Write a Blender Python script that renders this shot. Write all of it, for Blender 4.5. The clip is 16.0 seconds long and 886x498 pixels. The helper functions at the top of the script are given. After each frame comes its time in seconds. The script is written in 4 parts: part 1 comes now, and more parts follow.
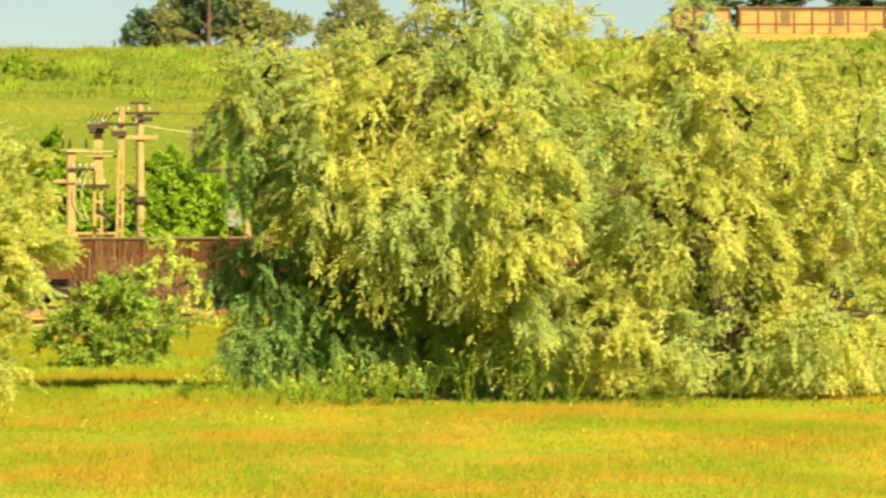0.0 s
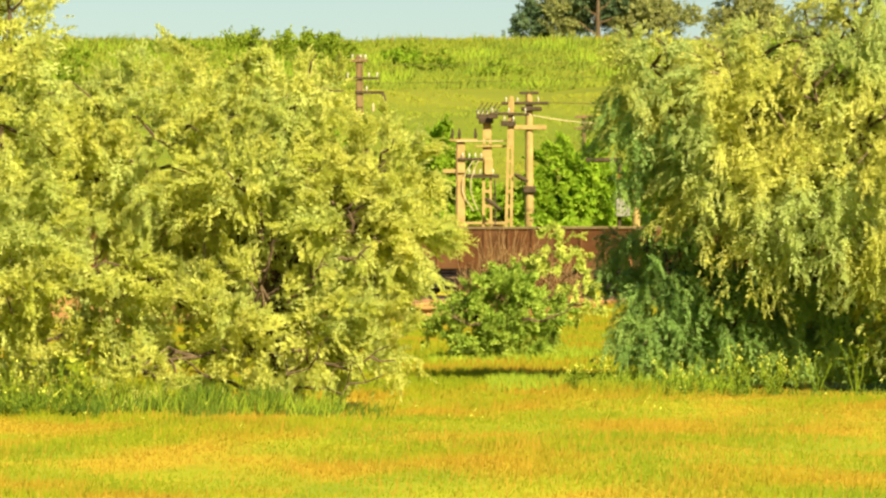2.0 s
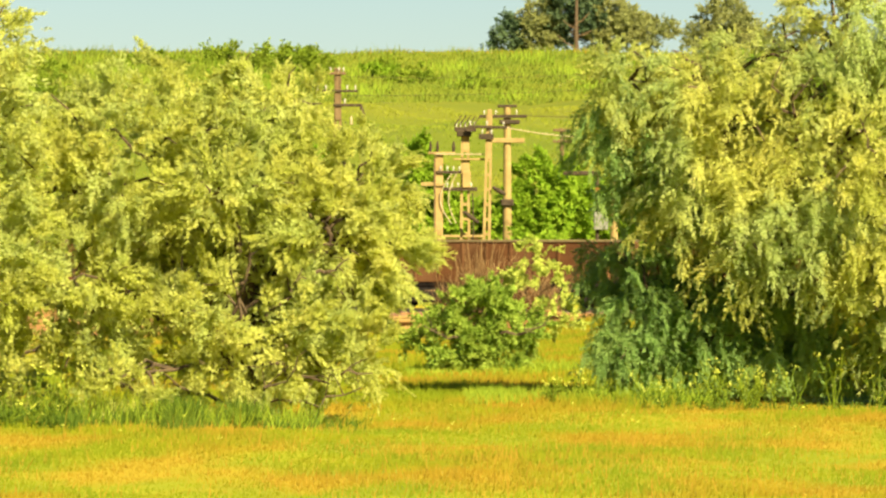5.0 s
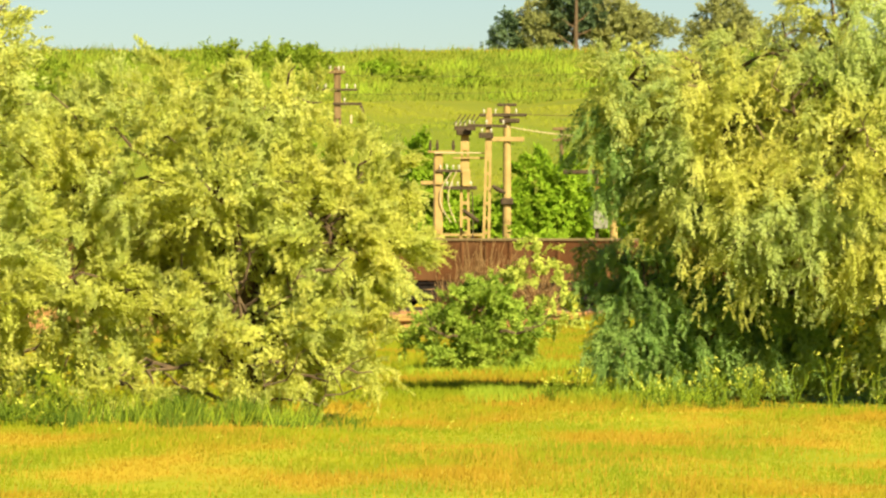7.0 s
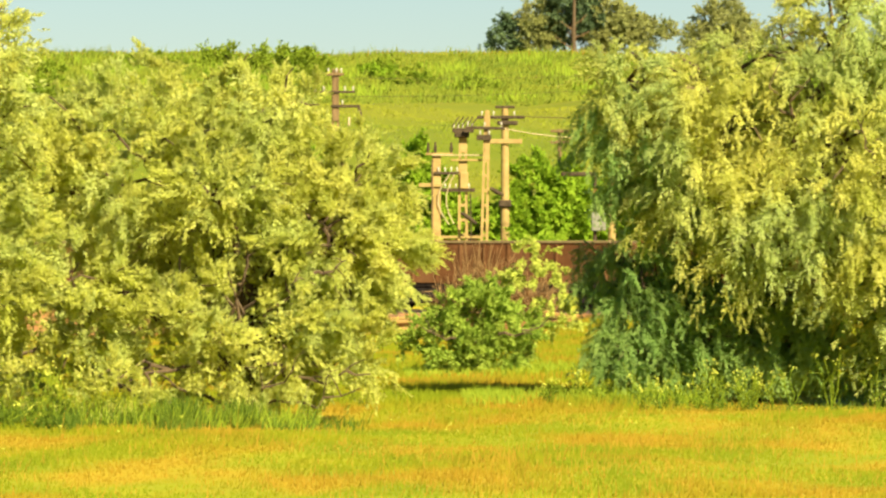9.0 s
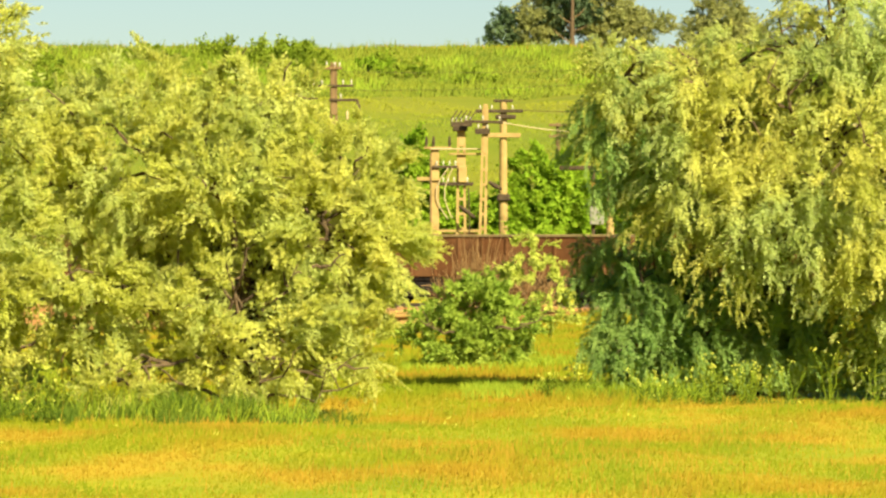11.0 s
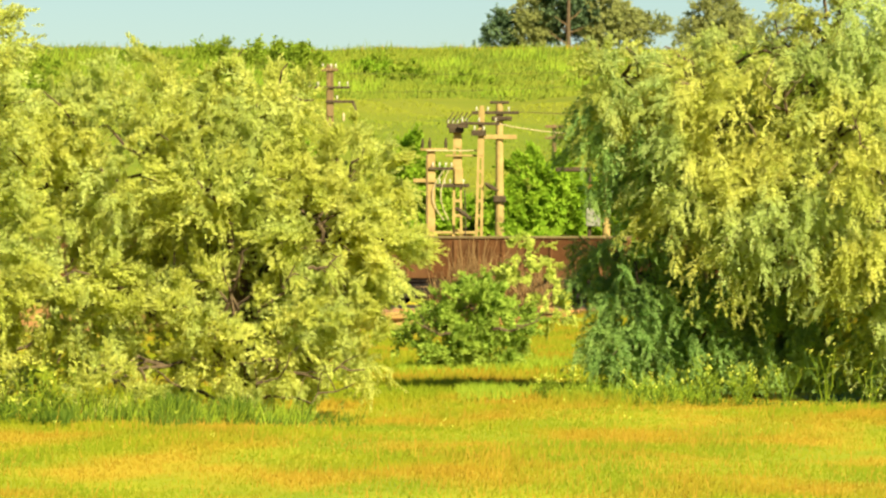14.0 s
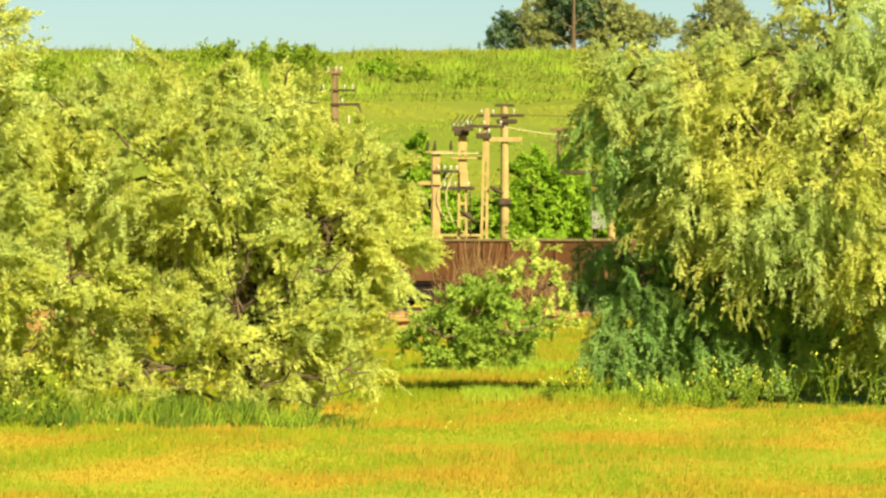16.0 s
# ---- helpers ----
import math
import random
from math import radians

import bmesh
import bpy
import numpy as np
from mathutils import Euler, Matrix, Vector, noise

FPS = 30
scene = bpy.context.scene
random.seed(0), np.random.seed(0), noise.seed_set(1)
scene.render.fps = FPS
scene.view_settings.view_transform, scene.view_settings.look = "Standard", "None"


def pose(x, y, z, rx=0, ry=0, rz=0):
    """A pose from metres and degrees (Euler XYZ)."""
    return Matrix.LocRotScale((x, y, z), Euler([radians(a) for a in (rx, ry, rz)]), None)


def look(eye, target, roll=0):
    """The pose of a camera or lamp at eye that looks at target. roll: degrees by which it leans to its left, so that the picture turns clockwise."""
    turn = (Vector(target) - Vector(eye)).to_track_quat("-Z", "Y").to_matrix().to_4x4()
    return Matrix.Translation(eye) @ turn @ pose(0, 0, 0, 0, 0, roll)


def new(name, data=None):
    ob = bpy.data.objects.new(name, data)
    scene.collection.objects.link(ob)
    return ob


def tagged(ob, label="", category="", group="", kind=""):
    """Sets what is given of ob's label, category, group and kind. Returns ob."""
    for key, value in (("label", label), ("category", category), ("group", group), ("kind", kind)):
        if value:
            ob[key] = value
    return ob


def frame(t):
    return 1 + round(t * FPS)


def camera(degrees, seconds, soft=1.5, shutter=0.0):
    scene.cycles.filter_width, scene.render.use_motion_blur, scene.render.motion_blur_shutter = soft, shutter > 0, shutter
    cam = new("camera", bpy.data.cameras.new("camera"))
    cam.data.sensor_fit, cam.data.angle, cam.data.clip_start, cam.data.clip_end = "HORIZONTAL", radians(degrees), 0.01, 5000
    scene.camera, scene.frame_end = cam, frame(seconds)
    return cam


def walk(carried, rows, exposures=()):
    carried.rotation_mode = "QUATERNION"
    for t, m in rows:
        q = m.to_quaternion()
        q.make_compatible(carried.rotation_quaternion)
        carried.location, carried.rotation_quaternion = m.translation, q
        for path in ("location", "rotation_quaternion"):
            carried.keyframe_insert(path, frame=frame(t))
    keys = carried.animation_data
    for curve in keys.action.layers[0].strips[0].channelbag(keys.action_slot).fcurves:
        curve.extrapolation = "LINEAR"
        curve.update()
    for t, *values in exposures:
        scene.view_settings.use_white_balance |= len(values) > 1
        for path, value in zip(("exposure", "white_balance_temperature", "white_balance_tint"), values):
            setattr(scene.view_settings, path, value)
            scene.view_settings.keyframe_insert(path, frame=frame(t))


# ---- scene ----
# A tripod camera on a low bank, long lens, panning left over a meadow to a gap between trees.
cam = camera(10.0, 16.0, soft=2.45, shutter=0.22)
EYE_Z = 2.6
PAN = [  # seconds, yaw, pitch, lean
    (0.0, -4.145, -0.044, 0.16), (0.5, -2.462, -0.070, 0.16), (1.0, -1.117, -0.081, 0.13), (1.5, -0.170, -0.100, 0.09),
    (2.0, 0.253, -0.149, 0.10), (2.5, 0.082, -0.064, 0.04), (3.0, 0.002, -0.004, 0.02), (3.5, 0.0, 0.0, 0.0),
    (4.0, 0.002, -0.001, 0.0), (6.5, 0.001, -0.012, -0.02), (7.0, -0.001, -0.017, -0.02), (7.5, -0.015, 0.006, 0.0),
    (8.0, -0.017, -0.012, 0.0), (8.5, -0.032, 0.0, 0.0), (9.0, -0.023, 0.008, 0.0), (11.5, -0.054, -0.079, 0.0),
    (12.0, -0.068, -0.086, 0.0), (12.5, -0.076, -0.062, 0.0), (13.0, -0.070, -0.062, 0.0), (13.5, -0.088, -0.046, 0.0),
    (14.0, -0.085, -0.043, 0.0), (14.5, -0.070, -0.041, 0.0), (15.0, -0.040, -0.023, 0.0), (15.5, -0.027, -0.012, 0.0),
    (16.0, -0.027, -0.012, 0.0)]
LIGHT_ROWS = [(0.0, 1.6, 6650, 3), (9.0, 1.6, 6630, 3), (13.0, 1.62, 6490, 0), (16.0, 1.62, 6330, -3)]
walk(cam, [(t, pose(0, 0, EYE_Z, 90 + p, r, w)) for t, w, p, r in PAN], LIGHT_ROWS)

# ---- light ----
SUN_EL, SUN_AZ = radians(39), radians(149)
world = bpy.data.worlds.new("world")
scene.world = world
world.use_nodes = True
wn, wl = world.node_tree.nodes, world.node_tree.links
sky = wn.new("ShaderNodeTexSky")
sky.sky_type, sky.sun_disc = "NISHITA", False
sky.sun_elevation, sky.sun_rotation = SUN_EL, SUN_AZ
sky.air_density, sky.dust_density, sky.ozone_density = 1.0, 0.2, 4.0
wn["Background"].inputs["Strength"].default_value = 0.032
wl.new(sky.outputs[0], wn["Background"].inputs["Color"])
sun_data = bpy.data.lights.new("sun", "SUN")
sun_data.energy, sun_data.angle, sun_data.color = 5.0, radians(1.2), (1.0, 0.86, 0.62)
sun = new("sun", sun_data)
sun_way = Vector((math.sin(SUN_AZ) * math.cos(SUN_EL), math.cos(SUN_AZ) * math.cos(SUN_EL), math.sin(SUN_EL)))
sun.matrix_world = look(sun_way * 50, (0, 0, 0))


# ---- materials ----
def material(name, low, high, scale=4.0, rough=0.8, metal=0.0, bump=0.0, fine=30.0, island=0.0, through_light=0.0,
             patch=0.0, patch_colour=(0, 0, 0), patch_scale=0.3, stretch=(1, 1, 1)):
    """Two-tone noise at two scales; island adds a change from piece to piece; patch lays a third colour in broad spots."""
    m = bpy.data.materials.new(name)
    m.use_nodes = True
    n, l = m.node_tree.nodes, m.node_tree.links
    b, out = n["Principled BSDF"], n["Material Output"]
    geo = n.new("ShaderNodeNewGeometry")
    mp = n.new("ShaderNodeMapping")
    mp.inputs["Scale"].default_value = stretch
    l.new(geo.outputs["Position"], mp.inputs["Vector"])
    big, small = n.new("ShaderNodeTexNoise"), n.new("ShaderNodeTexNoise")
    for tex, s in ((big, scale), (small, fine)):
        tex.inputs["Scale"].default_value, tex.inputs["Detail"].default_value = s, 4
        l.new(mp.outputs[0], tex.inputs["Vector"])
    add = n.new("ShaderNodeMath")
    add.operation = "MULTIPLY_ADD"
    l.new(small.outputs["Fac"], add.inputs[0])
    add.inputs[1].default_value = 0.4
    l.new(big.outputs["Fac"], add.inputs[2])
    fac = add.outputs[0]
    if island:
        more = n.new("ShaderNodeMath")
        more.operation = "MULTIPLY_ADD"
        l.new(geo.outputs["Random Per Island"], more.inputs[0])
        more.inputs[1].default_value = island
        l.new(fac, more.inputs[2])
        fac = more.outputs[0]
    ramp = n.new("ShaderNodeMapRange")
    ramp.inputs["From Min"].default_value, ramp.inputs["From Max"].default_value = 0.45 + island * 0.3, 0.95 + island * 0.7
    l.new(fac, ramp.inputs["Value"])
    mix = n.new("ShaderNodeMix")
    mix.data_type = "RGBA"
    mix.inputs[6].default_value, mix.inputs[7].default_value = (*low, 1), (*high, 1)
    l.new(ramp.outputs[0], mix.inputs[0])
    colour = mix.outputs[2]
    if patch:
        spot = n.new("ShaderNodeTexNoise")
        spot.inputs["Scale"].default_value, spot.inputs["Detail"].default_value = patch_scale, 3
        l.new(mp.outputs[0], spot.inputs["Vector"])
        cut = n.new("ShaderNodeMapRange")
        cut.inputs["From Min"].default_value, cut.inputs["From Max"].default_value = 0.46, 0.62
        cut.inputs["To Max"].default_value = patch
        l.new(spot.outputs["Fac"], cut.inputs["Value"])
        over = n.new("ShaderNodeMix")
        over.data_type = "RGBA"
        over.inputs[7].default_value = (*patch_colour, 1)
        l.new(cut.outputs[0], over.inputs[0])
        l.new(colour, over.inputs[6])
        colour = over.outputs[2]
    l.new(colour, b.inputs["Base Color"])
    b.inputs["Roughness"].default_value, b.inputs["Metallic"].default_value = rough, metal
    if rough >= 0.75:
        b.inputs["Specular IOR Level"].default_value = 0.06
    if bump:
        bp = n.new("ShaderNodeBump")
        bp.inputs["Strength"].default_value, bp.inputs["Distance"].default_value = bump, 0.02
        l.new(small.outputs["Fac"], bp.inputs["Height"])
        l.new(bp.outputs[0], b.inputs["Normal"])
    if through_light:
        b.inputs["Specular IOR Level"].default_value = 0.12
        tr, join = n.new("ShaderNodeBsdfTranslucent"), n.new("ShaderNodeMixShader")
        l.new(colour, tr.inputs["Color"])
        join.inputs[0].default_value = through_light
        l.new(b.outputs[0], join.inputs[1])
        l.new(tr.outputs[0], join.inputs[2])
        l.new(join.outputs[0], out.inputs["Surface"])
    return m


M = {
    "ground": material("meadow_soil", (0.16, 0.20, 0.012), (0.30, 0.285, 0.016), 0.5, 0.95, bump=0.4, fine=6,
                       patch=0.7, patch_colour=(0.38, 0.245, 0.02), patch_scale=0.55, stretch=(0.8, 0.3, 1)),
    "grass": material("meadow_grass", (0.16, 0.225, 0.010), (0.30, 0.29, 0.013), 0.9, 0.8, island=0.05, through_light=0.5,
                      patch=0.75, patch_colour=(0.36, 0.215, 0.02), patch_scale=0.55, stretch=(0.8, 0.3, 1)),
    "dry_grass": material("dry_grass", (0.33, 0.20, 0.02), (0.41, 0.27, 0.03), 0.8, 0.8, island=0.4, through_light=0.4),
    "hill_grass": material("hill_grass", (0.14, 0.19, 0.016), (0.23, 0.25, 0.023), 0.12, 0.8, island=0.35, fine=1.2,
                           through_light=0.3, patch=0.45, patch_colour=(0.27, 0.26, 0.025), patch_scale=0.03, stretch=(0.4, 1, 1)),
    "bench": material("worn_bench_grass", (0.24, 0.26, 0.02), (0.36, 0.31, 0.03), 0.2, 0.9, bump=0.3, fine=2),
    "bank_grass": material("bank_grass", (0.09, 0.135, 0.014), (0.21, 0.23, 0.02), 0.25, 0.8, island=0.3, fine=1.0, through_light=0.25, stretch=(0.6, 1, 1.5)),
    "olive_leaf": material("silver_olive_leaf", (0.47, 0.51, 0.08), (0.70, 0.68, 0.19), 1.6, 0.8, island=0.1, through_light=0.6,
                           patch=0.55, patch_colour=(0.47, 0.55, 0.20), patch_scale=0.9),
    "willow_leaf": material("silver_willow_leaf", (0.42, 0.46, 0.08), (0.74, 0.70, 0.20), 1.3, 0.8, island=0.1, through_light=0.58,
                            patch=0.6, patch_colour=(0.38, 0.50, 0.20), patch_scale=0.6),
    "green_leaf": material("green_leaf", (0.20, 0.34, 0.02), (0.36, 0.47, 0.035), 2.0, 0.75, island=0.2, through_light=0.5),
    "shrub_leaf": material("shrub_leaf", (0.16, 0.25, 0.02), (0.30, 0.36, 0.03), 0.6, 0.8, island=0.2, through_light=0.4),
    "bush_leaf": material("bush_leaf", (0.20, 0.31, 0.035), (0.39, 0.47, 0.07), 2.0, 0.7, island=0.15, through_light=0.4),
    # willow foliage in shade: the cool shade is put into this blue-green
    "shade_leaf": material("blue_shade_leaf", (0.22, 0.36, 0.095), (0.36, 0.47, 0.125), 1.5, 0.8, island=0.12, through_light=0.58),
    "light_leaf": material("light_leaf", (0.38, 0.45, 0.07), (0.57, 0.60, 0.12), 2.0, 0.75, island=0.35, through_light=0.35),
    # lighter and bluer, with distance haze mixed into the leaf colour
    "far_leaf": material("far_leaf", (0.25, 0.28, 0.09), (0.43, 0.42, 0.14), 0.5, 0.8, island=0.2, through_light=0.5),
    "needle": material("conifer_needles", (0.05, 0.09, 0.04), (0.12, 0.16, 0.06), 0.6, 0.7, island=0.3, through_light=0.15),
    "bark": material("bark", (0.055, 0.038, 0.022), (0.13, 0.09, 0.05), 6, 0.9, bump=0.7, fine=25),
    "twig": material("dry_twig", (0.20, 0.12, 0.05), (0.36, 0.24, 0.10), 5, 0.9, island=0.3),
    "weed": material("weed_stem", (0.14, 0.21, 0.012), (0.27, 0.32, 0.022), 1.5, 0.7, island=0.3, through_light=0.3),
    "weed_green": material("low_weed_leaf", (0.05, 0.095, 0.008), (0.125, 0.165, 0.013), 1.2, 0.75, island=0.3, through_light=0.35),
    "flower": material("yellow_petal", (0.56, 0.58, 0.07), (0.70, 0.70, 0.12), 8, 0.6, island=0.3, through_light=0.3),
    "concrete": material("weathered_concrete", (0.25, 0.17, 0.06), (0.38, 0.27, 0.10), 2.5, 0.9, bump=0.4, fine=18),
    "old_wood": material("tarred_wood", (0.10, 0.065, 0.03), (0.21, 0.14, 0.065), 3, 0.9, bump=0.5, fine=20, stretch=(4, 4, 0.5)),
    "iron": material("dark_iron", (0.035, 0.026, 0.015), (0.085, 0.06, 0.035), 6, 0.8, bump=0.2),
    "porcelain": material("porcelain", (0.36, 0.32, 0.24), (0.48, 0.44, 0.35), 9, 0.25),
    "cable": material("tan_cable", (0.36, 0.27, 0.14), (0.48, 0.38, 0.22), 5, 0.7),
    "rust": material("rusty_wagon_paint", (0.06, 0.026, 0.010), (0.13, 0.058, 0.022), 1.4, 0.85, bump=0.4, fine=14,
                     patch=0.5, patch_colour=(0.18, 0.095, 0.04), patch_scale=0.9),
    "rim": material("pale_rim_steel", (0.12, 0.09, 0.04), (0.22, 0.17, 0.08), 3, 0.8),
    "orange": material("orange_paint", (0.50, 0.16, 0.03), (0.62, 0.24, 0.05), 2, 0.7, patch=0.4, patch_colour=(0.3, 0.12, 0.05), patch_scale=1.5),
    "black": material("sooty_steel", (0.012, 0.011, 0.010), (0.045, 0.036, 0.028), 4, 0.8, bump=0.3),
    "steel": material("worn_steel", (0.28, 0.22, 0.17), (0.42, 0.36, 0.30), 6, 0.4, metal=0.8),
    "blue": material("faded_blue_paint", (0.10, 0.16, 0.22), (0.20, 0.27, 0.33), 1.2, 0.5, bump=0.15, patch=0.4, patch_colour=(0.25, 0.27, 0.27), patch_scale=1.2),
    "cream": material("cream_paint", (0.55, 0.48, 0.33), (0.72, 0.65, 0.48), 1.5, 0.5, patch=0.4, patch_colour=(0.42, 0.33, 0.2), patch_scale=1.1),
    "glass": material("dark_window_glass", (0.02, 0.025, 0.025), (0.05, 0.06, 0.06), 2, 0.08),
    "ballast": material("brown_ballast", (0.22, 0.10, 0.03), (0.42, 0.22, 0.07), 1.2, 0.95, bump=0.9, fine=16),
    "sleeper": material("sleeper_wood", (0.16, 0.09, 0.05), (0.32, 0.19, 0.10), 3, 0.9, bump=0.5, fine=15),
    "box": material("grey_cabinet_paint", (0.17, 0.165, 0.125), (0.24, 0.23, 0.18), 3, 0.75),
    "plank": material("sunlit_planks", (0.24, 0.15, 0.045), (0.38, 0.25, 0.08), 0.8, 0.8, bump=0.2, fine=8, stretch=(1, 1, 4)),
    "brown": material("brown_frame", (0.11, 0.055, 0.025), (0.19, 0.10, 0.045), 1.0, 0.8),
    "earth": material("dry_earth", (0.34, 0.19, 0.035), (0.46, 0.27, 0.06), 0.3, 0.95, bump=0.4, fine=4),
}


# ---- mesh helpers ----
def part(name, bm, mat, parent=None, label=""):
    """Links a bmesh as one mesh object under a thing or a part."""
    me = bpy.data.meshes.new(name)
    bmesh.ops.recalc_face_normals(bm, faces=bm.faces)
    bm.to_mesh(me)
    bm.free()
    me.materials.append(M[mat])
    ob = new(name, me)
    ob.parent = parent
    return tagged(ob, label)


def empty(name, m, label, category, group=""):
    ob = new(name)
    ob.matrix_basis = m
    return tagged(ob, label, category, group)


def box(bm, x, y, z, sx, sy, sz, turn=None, bevel=0.0):
    """A box centred at x, y, z, with its edges bevelled."""
    m = Matrix.Translation((x, y, z)) @ (turn or Matrix()) @ Matrix.Diagonal((sx, sy, sz, 1))
    made = bmesh.ops.create_cube(bm, size=1, matrix=m)
    if bevel:
        edges = list({e for v in made["verts"] for e in v.link_edges})
        bmesh.ops.bevel(bm, geom=edges, offset=bevel, segments=1, affect="EDGES")
    return bm


def boxed(*args, **keys):
    return box(bmesh.new(), *args, **keys)


def tube(bm, points, radii, sides=7):
    """A tapered tube along points."""
    rings = []
    points = [Vector(p) for p in points]
    for i, p in enumerate(points):
        way = (points[min(i + 1, len(points) - 1)] - points[max(i - 1, 0)]).normalized()
        side = way.orthogonal().normalized() if i == 0 else (rings_side - way * rings_side.dot(way)).normalized()
        rings_side = side
        up = way.cross(side)
        rings.append([bm.verts.new(p + (side * math.cos(a) + up * math.sin(a)) * radii[i])
                      for a in (2 * math.pi * k / sides for k in range(sides))])
    for a, b in zip(rings, rings[1:]):
        for k in range(sides):
            bm.faces.new((a[k], a[(k + 1) % sides], b[(k + 1) % sides], b[k]))
    bm.faces.new(rings[0][::-1])
    bm.faces.new(rings[-1])
    return bm


def unit(v):
    return v / np.maximum(np.linalg.norm(v, axis=1, keepdims=True), 1e-6)


def blades(name, base, axis, length, width, mat, parent=None, rng=None, face=None):
    """Many narrow leaves in one mesh, each a pointed blade from its base along its axis."""
    rng = rng or np.random.default_rng(5)
    n = len(base)
    axis = unit(axis)
    turn = rng.normal(size=(n, 3)) if face is None else face + rng.normal(size=(n, 3)) * 0.15
    side = unit(np.cross(axis, turn)) * (np.asarray(width) * 0.5)[:, None]
    tip = base + axis * np.asarray(length)[:, None]
    co = np.stack([base - side, base + side, tip], axis=1).reshape(-1, 3).astype(np.float32)
    me = bpy.data.meshes.new(name)
    me.vertices.add(3 * n)
    me.vertices.foreach_set("co", co.ravel())
    me.loops.add(3 * n)
    me.loops.foreach_set("vertex_index", np.arange(3 * n, dtype=np.int32))
    me.polygons.add(n)
    me.polygons.foreach_set("loop_start", np.arange(0, 3 * n, 3, dtype=np.int32))
    me.update(calc_edges=True)
    me.materials.append(M[mat])
    ob = new(name, me)
    ob.parent = parent
    return ob


# ---- the lie of the land ----
PROFILE_Y = [-600, 190, 206, 216, 226, 245, 282, 336, 346, 386, 402, 460, 700, 5000]
PROFILE_Z = [0, 0, 0.1, 0.6, 1.7, 3.9, 8.4, 12.2, 12.7, 17.35, 17.7, 18.0, 18.0, 18.0]


def lift(x, y):
    """Height of the ground at arrays x, y."""
    z = np.interp(y, PROFILE_Y, PROFILE_Z)
    rise = np.clip((y - 330) / 60, 0, 1)
    right = np.clip((x - 22) / 26, 0, 1)
    z = z + rise * right * right * (3 - 2 * right) * 0.95
    hill = np.clip((y - 215) / 40, 0, 1)
    z = z + hill * (1 - 0.75 * rise) * (0.28 * np.sin(x * 0.21 + y * 0.05) + 0.2 * np.sin(x * 0.47 - y * 0.11 + 2) + 0.12 * np.sin(x * 0.9 + y * 0.31))
    dip = np.clip((y - 115) / 45, 0, 1) * (1 - np.clip((y - 194) / 10, 0, 1)) * (1 - np.clip((x - 1) / 5, 0, 1))
    z = z - 0.45 * dip
    low = 1 - hill
    z = z + low * (0.05 * np.sin(x * 0.5 + y * 0.23) + 0.012 * np.sin(x * 1.1 - y * 0.4)) * np.clip((y - 30) / 20, 0, 1)
    return z


def ground_z(x, y):
    return float(lift(np.array([float(x)]), np.array([float(y)]))[0])


def make_ground():
    xs = np.concatenate([np.linspace(-3000, -90, 14), np.arange(-80, 101, 2.0), np.linspace(115, 3000, 14)])
    ys = np.concatenate([np.linspace(-600, 0, 8), np.arange(10, 120, 2.0), np.arange(120, 470, 2.5), np.linspace(480, 4800, 16)])
    gx, gy = np.meshgrid(xs, ys)
    co = np.stack([gx, gy, lift(gx, gy)], axis=2).reshape(-1, 3)
    w = len(xs)
    faces = [(r * w + c, r * w + c + 1, (r + 1) * w + c + 1, (r + 1) * w + c) for r in range(len(ys) - 1) for c in range(w - 1)]
    me = bpy.data.meshes.new("ground")
    me.from_pydata(co.tolist(), [], faces)
    me.materials.append(M["ground"])
    for name in ("hill_grass", "bench", "bank_grass"):
        me.materials.append(M[name])
    tall = np.array([(y > 208) + (y > 333) + (y > 344) for y in (co[f[0]][1] for f in faces)], dtype=np.int32)
    me.polygons.foreach_set("material_index", tall)
    me.polygons.foreach_set("use_smooth", np.ones(len(faces), dtype=bool))
    tagged(new("ground", me), "grassy meadow rising to a green terraced hillside", "ground", kind="structure")


make_ground()


# ---- foliage ----
def swell(p, k):
    """Smooth uneven field over points, about -1 to 1."""
    return (np.sin(p[:, 0] * k + 1.3 * np.sin(p[:, 2] * k * 0.7)) + np.sin(p[:, 2] * k * 1.2 + 1.1 * np.sin(p[:, 1] * k) + 0.5)
            + np.sin(p[:, 1] * k * 0.9 + p[:, 0] * k * 0.5 + 2.0)) / 3


def clump_spots(L, rng, spacing, layer, bumpy, hole, floor, hollows):
    """Clump roots over the lobes' shells, their outward ways and sizes."""
    spots, norms, sizes = [], [], []
    for i, (x, y, z, rx, ry, rz) in enumerate(L):
        area = 4 * math.pi * (((rx * ry) ** 1.6 + (rx * rz) ** 1.6 + (ry * rz) ** 1.6) / 3) ** (1 / 1.6) * layer ** 2
        u = unit(rng.normal(size=(int(area / spacing ** 2), 3)))
        p = L[i, :3] + L[i, 3:] * u * layer
        s = swell(p + i * 0.7, bumpy)
        p = L[i, :3] + L[i, 3:] * u * (layer * (0.86 + 0.2 * s + rng.uniform(-0.08, 0.12, size=len(u))))[:, None]
        ok = p[:, 2] > floor
        if layer > 0.9:
            ok &= s > hole
        ok &= (u[:, 1] < 0.35) | (rng.uniform(size=len(u)) < 0.5)
        for hx, hy, hz, hr in hollows:
            ok &= np.linalg.norm(p - np.array([hx, hy, hz]), axis=1) > hr
        for j in range(len(L)):
            if j != i:
                ok &= np.linalg.norm((p - L[j, :3]) / L[j, 3:], axis=1) > 0.72 * layer
        spots.append(p[ok])
        norms.append(unit(u[ok] / L[i, 3:]))
        sizes.append(rng.uniform(0.65, 1.3, size=int(ok.sum())))
    return np.concatenate(spots), np.concatenate(norms), np.concatenate(sizes)


